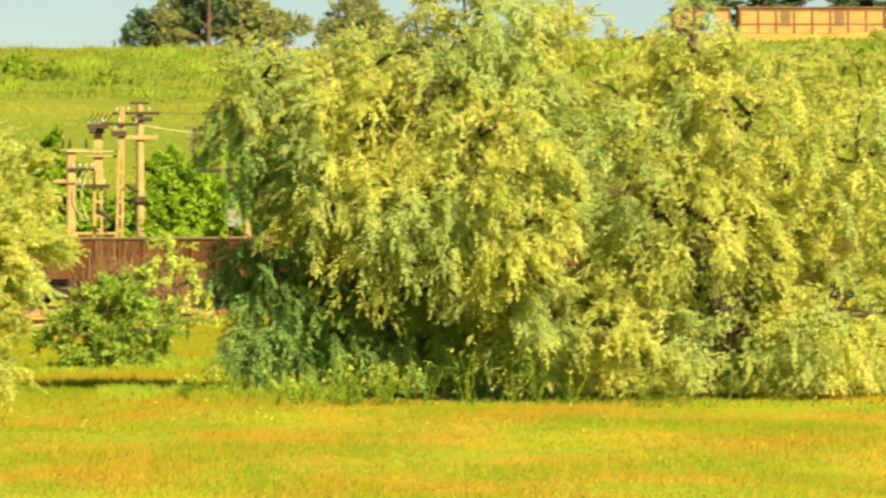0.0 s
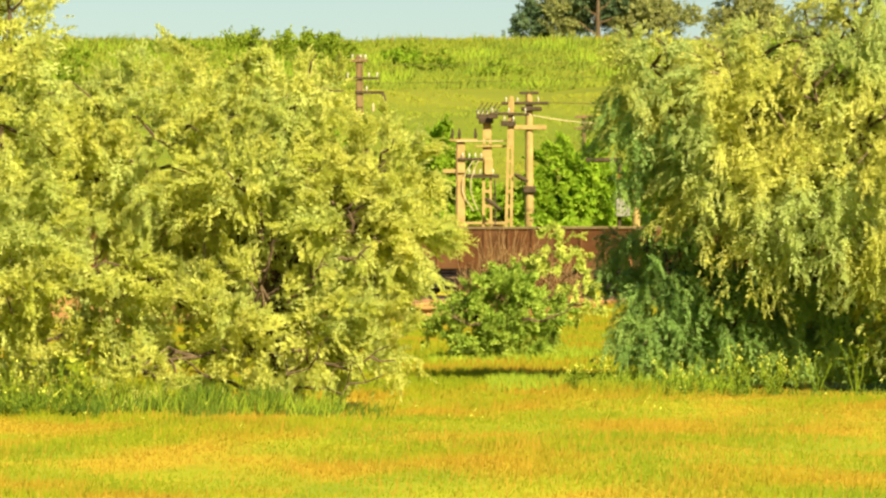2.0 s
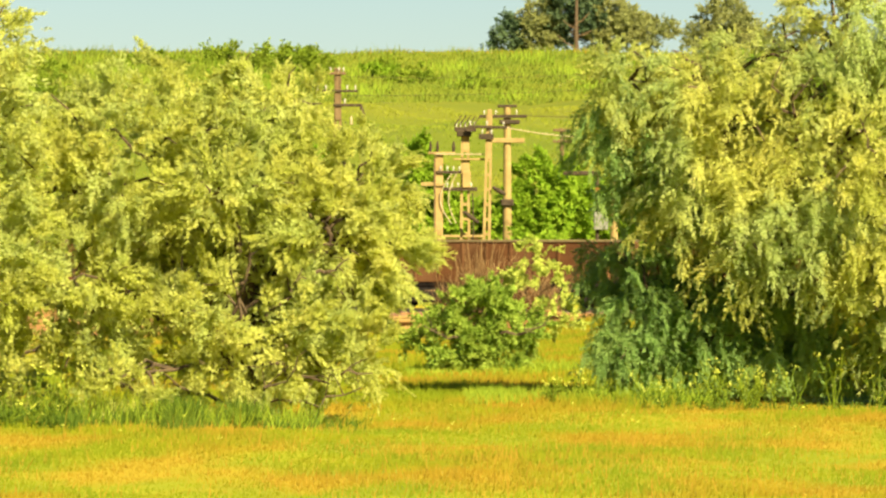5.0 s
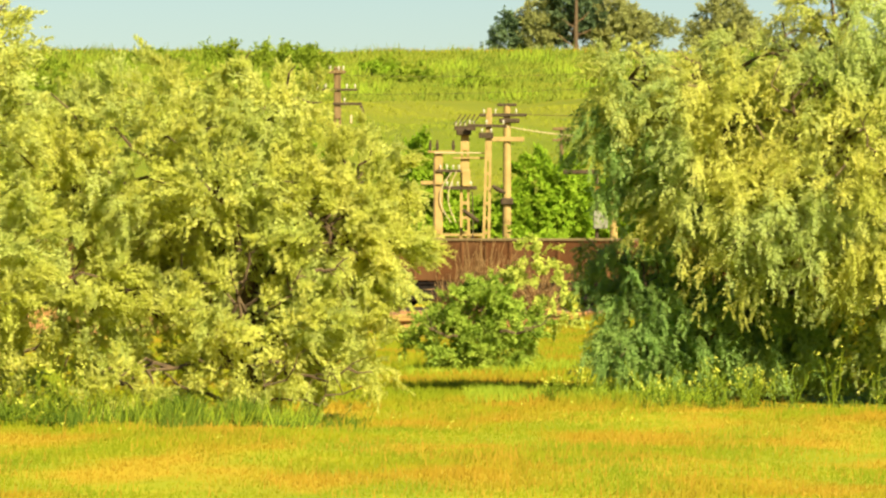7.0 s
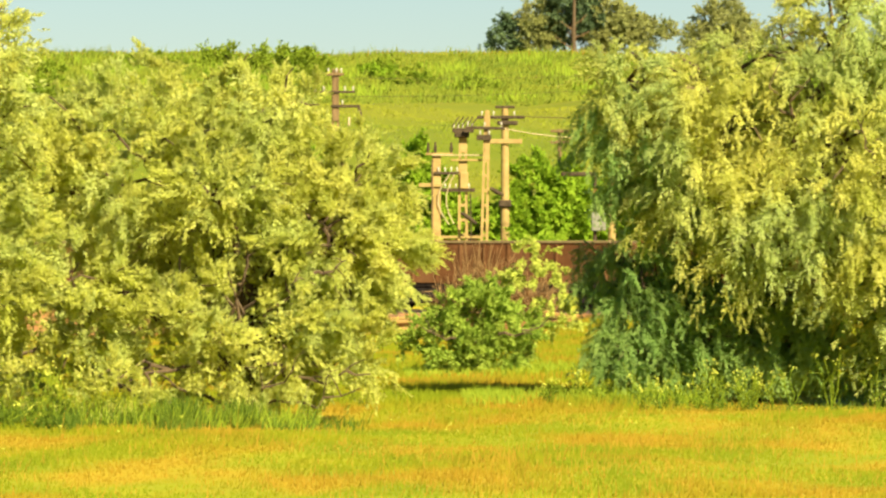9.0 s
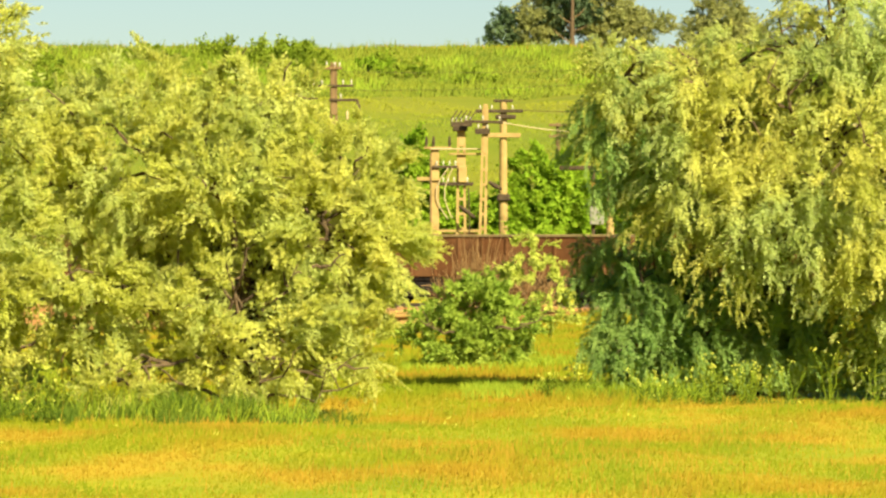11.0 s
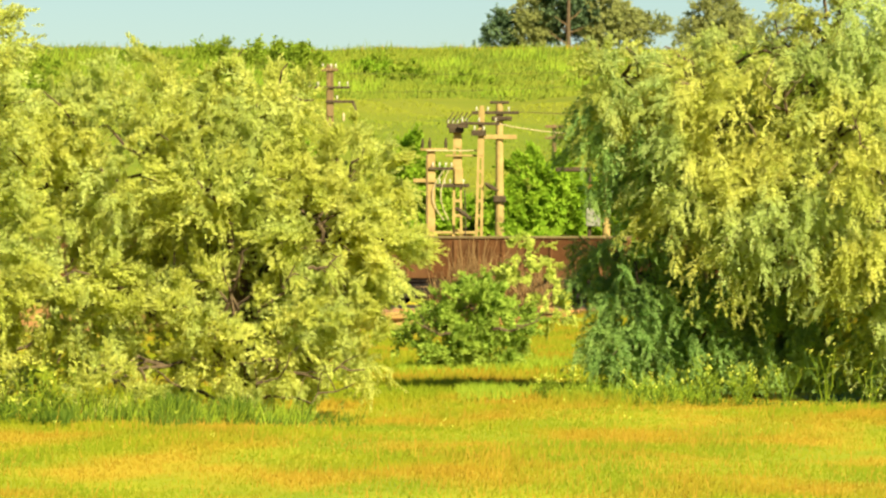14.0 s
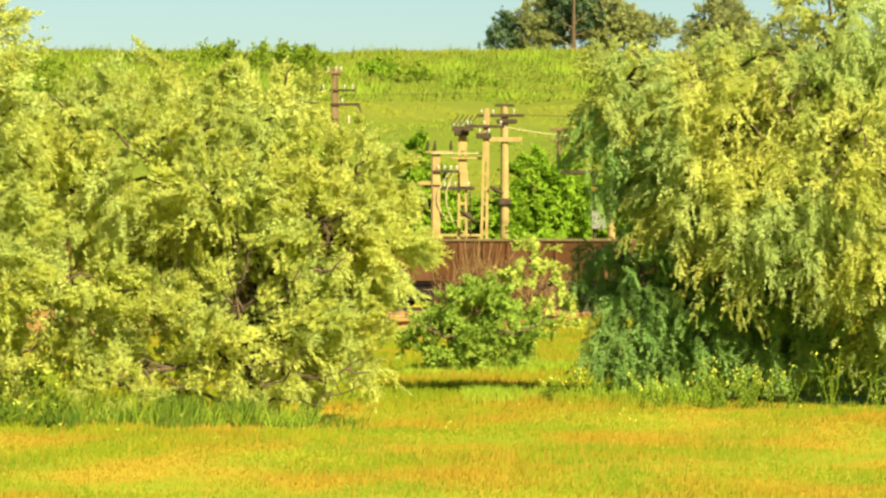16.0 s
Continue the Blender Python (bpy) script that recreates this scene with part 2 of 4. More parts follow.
def plumes(p, nrm, size, rng, shoots, leaves, bough, leaf, leaf_w, droop, floor, spread, up, fan):
    """Each clump is a feathery bough that arches out and over, set with short shoots thick with small leaves."""
    fall = np.array([0, 0, -1.0])
    lean = unit(nrm * 0.8 + rng.normal(size=(len(p), 3)) * 0.4 + np.array([0, 0, up]))
    long = bough * size
    k = np.repeat(np.arange(len(p)), shoots)
    s = rng.uniform(0.1, 1.0, size=len(k))
    bend = unit(lean[k] + fall * (2 * droop * s)[:, None])
    start = p[k] + lean[k] * (long[k] * (s - 0.35))[:, None] + fall * (droop * long[k] * s * s)[:, None] + rng.normal(size=(len(k), 3)) * spread
    ring = rng.normal(size=(len(k), 3))
    ring = unit(ring - bend * (ring * bend).sum(axis=1, keepdims=True))
    way = unit(bend + ring * fan * (1.5 - 0.7 * s)[:, None])
    reach = bough * 0.38 * rng.uniform(0.6, 1.2, size=len(k))
    q = np.repeat(np.arange(len(k)), leaves)
    r = rng.uniform(0.0, 1.0, size=len(q))
    around = unit(rng.normal(size=(len(q), 3)))
    base = start[q] + way[q] * (reach[q] * r)[:, None] + fall * (0.35 * droop * reach[q] * r * r)[:, None] + around * (leaf * (0.7 - 0.5 * r) * rng.uniform(0.1, 1, len(q)))[:, None]
    axis = unit(way[q] * 0.9 + around * 0.6 + rng.normal(size=(len(q), 3)) * 0.25)
    face = unit(around * 0.35 + ring[q] * 0.6 + lean[k[q]] * 0.5 + nrm[k[q]] * 0.6)
    ok = base[:, 2] > floor
    n = int(ok.sum())
    return base[ok], axis[ok], leaf * rng.uniform(0.65, 1.3, size=n), leaf_w * rng.uniform(0.7, 1.3, size=n), face[ok]


def crown_leaves(lobes, rng, spacing=0.5, shoots=20, leaves=29, twig=0.62, leaf=0.05, leaf_w=0.022, droop=0.35, floor=0.12, spread=0.03, up=0.25,
                 hollows=(), bumpy=2.6, hole=-0.34, inner=True, fan=0.5):
    """Leaf bases, axes, lengths, widths and facings for a crown round lobes (x, y, z, rx, ry, rz)."""
    L = np.array(lobes, dtype=float)
    sets = [plumes(*clump_spots(L, rng, spacing, 1.0, bumpy, hole, floor, hollows), rng, shoots, leaves, twig, leaf, leaf_w, droop, floor, spread, up, fan)]
    if inner:
        for layer, few, big in ((0.72, 2, 1.3), (0.48, 3, 1.7)):
            sets.append(plumes(*clump_spots(L, rng, spacing, layer, bumpy, hole, floor, hollows), rng, shoots, leaves // few, twig * 1.2, leaf * big, leaf_w * big * 1.2,
                               droop, floor, spread * 2, up, fan * 1.4))
    return tuple(np.concatenate(c) for c in zip(*sets))


def limb_points(a, b, rng, steps=6, sag=0.25):
    a, b = Vector(a), Vector(b)
    out = []
    for i in range(steps + 1):
        t = i / steps
        p = a.lerp(b, t)
        p.z += sag * math.sin(math.pi * t) * (b - a).length
        wob = 0.06 * (b - a).length * math.sin(math.pi * t)
        out.append(p + Vector(rng.normal(size=3)) * wob)
    return out


def make_tree(name, x, y, lobes, seed, leaf_mat, label, category="tree", group="", trunk_r=0.17, bare=(), crown="crown", branches=6, **keys):
    """Trunk, one limb into each lobe with side branches, and a crown of leaves; lobes in world metres."""
    rng = np.random.default_rng(seed)
    z0 = ground_z(x, y)
    top = empty(name, pose(x, y, z0), label, category, group)
    local = [(a - x, b - y, c - z0, d, e, f) for a, b, c, d, e, f in lobes]
    high = max(c + f for _, _, c, _, _, f in local)
    fork = Vector((0, 0, 0.16 * high))
    bm = bmesh.new()
    tube(bm, [(0, 0, -0.1), (0.03, 0.02, 0.08 * high), tuple(fork)], [trunk_r * 1.5, trunk_r * 1.1, trunk_r])
    part("trunk", bm, "bark", top)
    for a, b, c, d, e, f in local:
        pts = limb_points(fork * 0.9, (a, b, c), rng, 6, 0.25 if c > 0.2 * high else 0.08)
        n = len(pts)
        thick = trunk_r * min(1.0, 0.25 + 0.5 * d)
        limb = part("limb", tube(bmesh.new(), pts, [thick * (0.75 - 0.6 * i / (n - 1)) for i in range(n)]), "bark", top)
        for k in range(branches):
            u = unit(rng.normal(size=(1, 3)))[0]
            end = Vector((a, b, c)) + Vector((u[0] * d, u[1] * e, u[2] * f)) * 0.95
            if end.z < 0.1:
                continue
            twig_pts = limb_points(pts[n - 3 + k % 3], end, rng, 4, 0.12)
            part("branch", tube(bmesh.new(), twig_pts, [trunk_r * (0.2 - 0.035 * i) for i in range(5)], 5), "bark", limb)
    for a, b, r in bare:
        bm = bmesh.new()
        pts = limb_points(Vector(a) - Vector((x, y, z0)), Vector(b) - Vector((x, y, z0)), rng, 7, -0.08)
        tube(bm, pts, [r * (1 - 0.1 * i) for i in range(8)], 6)
        bough = part("bare_branch", bm, "bark", top, "bare dark branch")
        for k in (3, 5, 6):
            end = pts[k] + Vector(rng.normal(size=3)) * 0.22 + Vector((0.1, 0, 0.12))
            part("twig", tube(bmesh.new(), limb_points(pts[k], end, rng, 3, 0.1), [r * 0.4, r * 0.3, r * 0.22, r * 0.12], 5), "bark", bough)
    keys["hollows"] = [(a - x, b - y, c - z0, r) for a, b, c, r in keys.get("hollows", ())]
    base, axis, length, width, face = crown_leaves(local, rng, **keys)
    blades(crown, base, axis, length, width, leaf_mat, top, rng, face)
    return top


make_tree("silver_olive_tree", -3.0, 76.8, [
    (-4.5, 77.0, 3.9, 1.7, 1.6, 1.55), (-1.72, 76.9, 2.8, 1.22, 1.5, 1.15), (-2.95, 77.3, 3.2, 1.7, 1.6, 1.75), (-5.9, 77.0, 3.5, 1.2, 1.4, 1.6),
    (-3.0, 75.8, 1.3, 1.9, 1.4, 1.05), (-5.5, 76.0, 1.75, 1.4, 1.2, 1.05), (-2.1, 76.6, 1.5, 0.9, 1.1, 0.95), (-1.45, 76.4, 0.98, 0.75, 1.0, 0.5),
    (-2.6, 77.0, 4.75, 0.85, 0.9, 0.75), (-1.35, 77.0, 3.55, 0.8, 1.0, 0.75), (-0.95, 76.9, 2.9, 0.6, 0.8, 0.7), (-2.0, 77.8, 3.0, 1.1, 0.8, 1.1), (-3.3, 75.6, 3.4, 1.2, 0.8, 0.55), (-1.75, 76.2, 2.9, 0.75, 0.7, 0.75), (-1.1, 76.7, 2.45, 0.75, 0.9, 0.5), (-3.2, 78.7, 2.4, 2.6, 0.6, 1.7),
    (-4.7, 74.0, 0.6, 0.5, 0.45, 0.42)],
    11, "olive_leaf", "yellow-green silver-leaved olive tree with dark hollows over grass", group="silver trees on the meadow",
    up=0.4, droop=0.3, twig=0.58, spacing=0.47, hole=-0.45,
    hollows=[(-3.75, 75.1, 2.7, 0.5), (-2.7, 74.9, 1.95, 0.6), (-3.2, 74.9, 2.1, 0.5), (-5.9, 74.5, 0.9, 0.8), (-4.15, 74.4, 0.95, 0.5), (-2.75, 74.7, 1.25, 0.35), (-3.5, 74.5, 1.15, 0.4), (-1.9, 75.2, 1.2, 0.34), (-6.6, 73.9, 0.75, 0.5), (-2.4, 75.0, 2.1, 0.42), (-2.4, 74.4, 0.6, 0.62), (-3.9, 74.4, 0.6, 0.6), (-5.9, 74.8, 0.6, 0.65), (-1.7, 75.3, 0.45, 0.35), (-1.0, 76.2, 1.62, 0.42)],
    bare=[((-2.6, 75.6, 0.9), (-1.05, 75.3, 0.75), 0.035), ((-4.2, 75.3, 0.85), (-3.0, 75.1, 0.9), 0.04), ((-1.9, 75.4, 2.25), (-1.4, 75.3, 2.45), 0.03), ((-3.3, 76.0, 1.2), (-2.9, 75.7, 2.7), 0.05),
          ((-3.4, 76.0, 1.2), (-3.9, 75.6, 2.5), 0.045), ((-2.7, 76.0, 1.5), (-2.1, 75.5, 2.3), 0.04), ((-3.2, 75.6, 0.3), (-2.2, 74.6, 0.8), 0.035), ((-3.3, 75.6, 0.3), (-4.3, 74.6, 0.85), 0.035),
          ((-3.0, 75.4, 0.35), (-1.2, 74.9, 0.55), 0.03)])
make_tree("silver_olive_tree", -7.6, 75.0, [
    (-6.95, 75.0, 4.3, 1.0, 1.2, 1.9), (-6.75, 75.0, 5.5, 0.55, 0.8, 1.1), (-7.4, 74.8, 2.4, 1.5, 1.4, 1.6), (-6.9, 74.9, 1.95, 1.2, 1.1, 0.8), (-6.4, 77.2, 0.9, 1.3, 0.8, 0.9), (-8.8, 75.5, 3.2, 1.5, 1.5, 2.2)],
    12, "olive_leaf", "tall yellow-green silver-leaved olive tree beside its wider neighbour", group="silver trees on the meadow", up=0.4, droop=0.3, twig=0.6, spacing=0.5,
    hollows=[(-6.2, 73.9, 0.9, 0.95)])
make_tree("silver_willow_tree", 5.4, 86.6, [
    (4.7, 85.2, 4.75, 1.6, 1.8, 1.2), (3.9, 85.5, 5.0, 0.8, 1.0, 0.75), (6.6, 85.5, 5.4, 1.4, 1.6, 1.4), (4.4, 85.3, 3.7, 1.1, 1.5, 1.1), (6.9, 84.9, 4.2, 1.7, 1.8, 1.9),
    (5.6, 84.6, 3.5, 1.3, 1.3, 1.1), (7.0, 85.6, 6.6, 1.5, 1.5, 0.95), (3.15, 85.2, 5.45, 0.8, 0.9, 0.6), (4.2, 85.3, 5.5, 0.9, 1.0, 0.6), (5.3, 85.3, 5.6, 1.0, 1.0, 0.65), (5.0, 84.2, 2.75, 0.5, 0.5, 0.55),
    (7.3, 84.3, 2.5, 0.8, 0.8, 1.0), (6.3, 84.3, 2.5, 0.45, 0.5, 0.6), (7.7, 85.3, 1.6, 0.8, 0.9, 1.2)],
    13, "willow_leaf", "large weeping silver-leaved tree, yellow in sun, blue-green in shade", group="silver trees on the meadow",
    droop=0.6, up=0.25, trunk_r=0.2, twig=0.72, spacing=0.5,
    bare=[((5.9, 84.4, 4.4), (5.75, 84.0, 5.45), 0.05), ((5.88, 84.3, 4.75), (5.45, 84.0, 5.35), 0.035), ((7.2, 83.6, 4.0), (6.85, 83.3, 4.75), 0.03)],
    hollows=[(4.6, 83.9, 4.3, 0.4), (6.0, 83.4, 4.3, 0.35), (5.7, 83.9, 4.95, 0.45)])
make_tree("silver_willow_tree", 10.8, 85.6, [
    (9.5, 85.8, 4.7, 1.4, 1.5, 1.35), (11.5, 85.6, 4.75, 1.9, 1.8, 1.6), (10.6, 85.0, 3.1, 1.8, 1.6, 1.4), (13.3, 85.6, 4.0, 1.9, 1.8, 2.1),
    (9.3, 84.4, 1.1, 1.1, 1.1, 1.05), (12.8, 84.3, 1.3, 1.5, 1.2, 1.2), (11.0, 86.4, 0.9, 1.6, 0.9, 0.95), (8.4, 87.0, 2.6, 1.3, 1.2, 1.7), (8.4, 86.0, 1.0, 1.2, 1.1, 1.0), (11.0, 84.9, 0.8, 1.3, 1.0, 0.8),
    (10.4, 85.6, 6.2, 0.5, 0.6, 0.8), (10.5, 85.5, 5.5, 0.85, 0.8, 0.7), (14.9, 86.0, 3.6, 1.6, 1.6, 2.4), (9.3, 84.8, 3.4, 0.8, 0.8, 0.7), (11.2, 86.8, 2.2, 1.6, 0.9, 1.5)],
    14, "willow_leaf", "broad weeping silver-leaved tree with foliage down to the grass", group="silver trees on the meadow",
    droop=0.6, up=0.25, trunk_r=0.2, twig=0.75, spacing=0.54,
    hole=-0.45,
    hollows=[(10.8, 83.4, 1.8, 0.85), (10.3, 82.6, 0.5, 0.5), (11.6, 82.6, 0.6, 0.5), (13.6, 82.2, 0.5, 0.5), (12.4, 83.6, 2.8, 0.45), (8.4, 84.6, 0.8, 0.5)])
# added foliage, coloured as the willow's shaded left and lower side
make_tree("willow_shade_side", 4.4, 87.0, [
    (3.25, 85.5, 4.6, 0.9, 0.9, 0.95), (3.6, 85.8, 3.8, 0.55, 0.9, 0.6), (3.3, 86.6, 1.5, 0.8, 0.9, 1.1), (2.95, 86.4, 2.35, 0.55, 0.7, 0.38), (4.3, 86.9, 1.6, 0.9, 0.9, 1.3),
    (5.0, 86.8, 2.2, 1.6, 1.3, 1.7), (6.8, 86.5, 1.5, 1.9, 1.3, 1.35), (5.6, 86.4, 0.95, 0.9, 0.8, 0.75), (3.7, 85.9, 1.9, 0.3, 0.4, 0.7),
    (4.55, 85.7, 1.5, 0.5, 0.4, 0.8), (5.3, 85.8, 1.0, 0.55, 0.4, 0.65), (6.4, 85.7, 0.85, 0.55, 0.4, 0.5),
    (3.4, 85.3, 2.0, 0.65, 0.6, 0.9), (3.2, 85.1, 0.9, 0.55, 0.5, 0.7), (4.3, 85.4, 1.0, 0.7, 0.5, 0.8), (5.5, 85.8, 1.3, 0.8, 0.5, 0.9), (6.7, 86.0, 1.0, 0.8, 0.5, 0.85), (7.8, 85.8, 0.8, 0.7, 0.5, 0.7)],
    21, "shade_leaf", "blue-green weeping foliage standing for the shaded side of the larger willow", group="silver trees on the meadow", droop=0.7, up=0.15, trunk_r=0.1, twig=0.66, spacing=0.47)
make_tree("green_bush", 0.75, 106.6, [
    (0.1, 106.4, 0.85, 0.75, 0.7, 0.5), (0.7, 106.4, 1.3, 0.75, 0.7, 0.55), (1.25, 106.4, 1.0, 0.7, 0.7, 0.6), (0.5, 106.2, 0.5, 0.8, 0.7, 0.38),
    (1.2, 106.2, 0.42, 0.6, 0.6, 0.32), (-0.45, 106.4, 0.75, 0.35, 0.4, 0.22), (0.75, 106.4, 1.75, 0.3, 0.3, 0.25)],
    15, "bush_leaf", "round green bush alone in the meadow grass", "bush", trunk_r=0.06, spacing=0.36, shoots=13, leaves=16, twig=0.42, leaf=0.065, leaf_w=0.036, droop=0.2, hole=-0.2,
    bare=[((1.2, 105.7, 0.85), (2.15, 105.6, 1.02), 0.035), ((0.3, 105.7, 0.75), (-0.4, 105.6, 1.0), 0.025)])
make_tree("light_sapling", 1.75, 107.3, [(1.85, 107.2, 2.35, 0.5, 0.5, 0.42), (2.3, 107.2, 1.85, 0.42, 0.45, 0.5), (2.35, 107.2, 1.1, 0.4, 0.4, 0.35), (1.55, 107.2, 1.75, 0.3, 0.3, 0.35),
          (2.1, 107.2, 0.75, 0.35, 0.4, 0.25)],
          16, "light_leaf", "pale green young olive bush behind the green bush", "bush", trunk_r=0.03, spacing=0.34, shoots=11, leaves=16, twig=0.42, leaf=0.06, leaf_w=0.034, inner=False)
GREEN = dict(branches=2, leaf=0.17, leaf_w=0.12, twig=0.95, spacing=0.62, shoots=15, leaves=14, spread=0.08, droop=0.35)
make_tree("leafy_bush", 5.0, 231, [(4.9, 231, 5.0, 1.8, 1.6, 1.7), (6.0, 231.5, 4.2, 1.5, 1.5, 1.6), (3.6, 230.5, 3.6, 1.3, 1.3, 1.2)],
          17, "green_leaf", "bright green leafy bush at the foot of the hill", "bush", "bushes by the track", trunk_r=0.1, **GREEN)
make_tree("leafy_bush", 3.8, 218.6, [(3.7, 218.6, 2.3, 1.0, 0.9, 1.1), (4.6, 218.8, 2.0, 0.8, 0.8, 0.9)],
          22, "green_leaf", "bright green bush beside the round utility pole", "bush", "bushes by the track", trunk_r=0.08, **GREEN)
make_tree("leafy_bush", -1.2, 233, [(-1.3, 233, 5.2, 1.3, 1.4, 2.0), (0.1, 233.5, 4.0, 1.4, 1.3, 1.3), (-2.8, 233.5, 4.8, 1.5, 1.5, 1.8), (1.6, 234, 3.6, 1.2, 1.2, 1.0)],
          18, "green_leaf", "green leafy bush behind the utility poles", "bush", "bushes by the track", trunk_r=0.1, **GREEN)
make_tree("leafy_bush", -8, 236, [(-7.5, 236, 5.5, 2.5, 2, 2.4), (-10.5, 236, 5.0, 2.2, 2, 2.2)],
          19, "green_leaf", "green leafy bush at the foot of the hill", "bush", "bushes by the track", trunk_r=0.1, **GREEN)
make_tree("leafy_bush", 10, 234, [(9.5, 234, 4.8, 2.2, 2, 2.0), (12.5, 234, 4.4, 2.2, 2, 2.0)],
          20, "green_leaf", "green leafy bush at the foot of the hill", "bush", "bushes by the track", trunk_r=0.1, **GREEN)

# trees and shrubs along the crest
FAR = dict(branches=3, leaf=0.17, leaf_w=0.09, twig=1.0, spacing=0.72, shoots=14, leaves=13, spread=0.1, droop=0.2, trunk_r=0.16, up=0.5, hole=-0.15, bumpy=1.6)
CREST = "trees on the hilltop"
make_tree("round_tree", 5.4, 400, [(5.2, 400, 19.5, 0.9, 1.1, 1.4), (4.6, 400, 18.8, 0.6, 0.8, 0.9), (6.0, 400.4, 19.2, 0.9, 1.0, 1.2)],
          30, "needle", "small dark round tree on the hilltop", "tree", CREST, **FAR)
make_tree("round_tree", 7.8, 400, [(7.6, 400, 20.3, 1.2, 1.3, 2.1), (8.6, 400.5, 19.8, 1.0, 1.2, 1.8), (7.2, 400, 19.2, 1.1, 1.1, 1.2)],
          31, "far_leaf", "dull green round tree on the hilltop", "tree", CREST, **FAR)
make_tree("round_tree", 13.6, 400, [(13.2, 400, 20.6, 1.5, 1.6, 2.2), (14.7, 400.5, 20.0, 1.4, 1.4, 1.8), (15.6, 400, 19.4, 0.9, 1.0, 1.3), (17.2, 400.6, 19.9, 0.9, 0.9, 0.9), (12.4, 399.8, 19.3, 0.8, 0.9, 0.9)],
          32, "far_leaf", "olive green feathery tree on the hilltop", "tree", CREST, **FAR)
make_tree("round_tree", 22.4, 405, [(22.4, 405, 20.6, 1.8, 2, 1.8), (24.2, 405, 19.6, 1.6, 1.6, 1.5), (20.6, 405, 19.4, 1.1, 1.2, 0.9), (22.0, 405, 19.0, 1.6, 1.4, 1.1)],
          33, "far_leaf", "feathery dull green tree on the hilltop", "tree", CREST, **FAR)
make_tree("crest_bush", -10.0, 368, [(-11.1, 368, 16.3, 0.9, 1.0, 1.2), (-9.8, 368, 16.0, 1.0, 1.0, 1.1), (-8.6, 367.5, 15.6, 0.8, 0.9, 0.9), (-11.7, 368.2, 17.2, 0.25, 0.3, 0.8), (-10.2, 367.4, 15.4, 1.7, 1.0, 0.7)],
          34, "shrub_leaf", "dark green upright bush on the brow of the hill", "bush", "bushes on the brow", **FAR)
make_tree("crest_bush", -15.2, 374, [(-17.1, 374, 16.9, 0.5, 0.7, 1.0), (-15.6, 374, 16.6, 0.9, 0.8, 0.8), (-13.6, 374, 16.7, 0.8, 0.8, 0.9)],
          35, "shrub_leaf", "ragged green bush on the brow of the hill", "bush", "bushes on the brow", **FAR)
pine = make_tree("pine_tree", 10.5, 399, [(9.6, 400, 21.6, 1.2, 1.4, 1.6), (11.6, 400, 21.4, 1.4, 1.4, 1.6), (10.5, 400.5, 23.2, 1.5, 1.4, 1.6), (9.4, 400.4, 19.8, 0.8, 0.9, 1.0), (11.4, 400.6, 19.6, 0.8, 0.9, 0.8)],
                 36, "needle", "tall dark pine with a bare sunlit trunk on the hilltop", "tree", CREST, **FAR)
part("trunk", tube(bmesh.new(), [(-0.1, -0.9, -0.2), (-0.05, -0.9, 2.5), (0, -0.6, 5.5)], [0.2, 0.16, 0.1], 8), "bark", pine)
for z, dx, dz in ((0.7, -1.5, 1.0), (1.6, 1.2, 0.5), (2.2, -1.1, 0.7), (2.6, 1.0, 0.9)):
    part("bare_branch", tube(bmesh.new(), [(-0.05, -0.9, z), (dx * 0.5, -1.0, z + dz * 0.35), (dx, -0.9, z + dz)], [0.06, 0.045, 0.025], 5), "old_wood", pine, "bare brown branch")


def make_conifer(x, y, high, wide, seed, label):
    """A spruce: straight trunk and whorls of drooping boughs full of needles."""
    rng = np.random.default_rng(seed)
    z0 = ground_z(x, y)
    top = empty("conifer", pose(x, y, z0), label, "tree", CREST)
    part("trunk", tube(bmesh.new(), [(0, 0, -0.2), (0, 0, high * 0.5), (0, 0, high)], [0.28, 0.18, 0.03]), "bark", top)
    base, axis = [], []
    bm = bmesh.new()
    for k in range(110):
        t = (k + rng.uniform()) / 110
        z = high * (0.1 + 0.88 * t)
        r = wide * (1 - t) ** 0.75 * rng.uniform(0.7, 1.15) + 0.15
        a = rng.uniform(0, 2 * math.pi)
        way = np.array([math.cos(a), math.sin(a), rng.uniform(-0.15, 0.2)])
        tube(bm, [(0, 0, z), tuple(way * r * 0.5 + [0, 0, z]), tuple(way * r + [0, 0, z - 0.12 * r])], [0.04, 0.03, 0.01], 4)
        n = int(50 + 60 * r)
        s = rng.uniform(0.15, 1, size=(n, 1)) ** 0.8
        p = way * r * s + [0, 0, z] - np.array([0, 0, 0.12 * r]) * s * s + rng.normal(size=(n, 3)) * [0.12, 0.12, 0.08]
        base.append(p)
        axis.append(way + rng.normal(size=(n, 3)) * 0.7 - [0, 0, 0.3])
    part("boughs", bm, "bark", top)
    base, axis = np.concatenate(base), np.concatenate(axis)
    blades("crown", base, axis, rng.uniform(0.18, 0.38, len(base)), rng.uniform(0.08, 0.15, len(base)), "needle", top, rng)


for i, (cx, ch) in enumerate(((53, 7.5), (56, 8.0), (59, 7.2), (62, 8.4), (65.5, 7.6), (69, 8.2))):
    make_conifer(cx, 432 + (i % 2) * 4, ch, 2.8, 43 + i, "dark conifer behind the wagons on the hilltop")


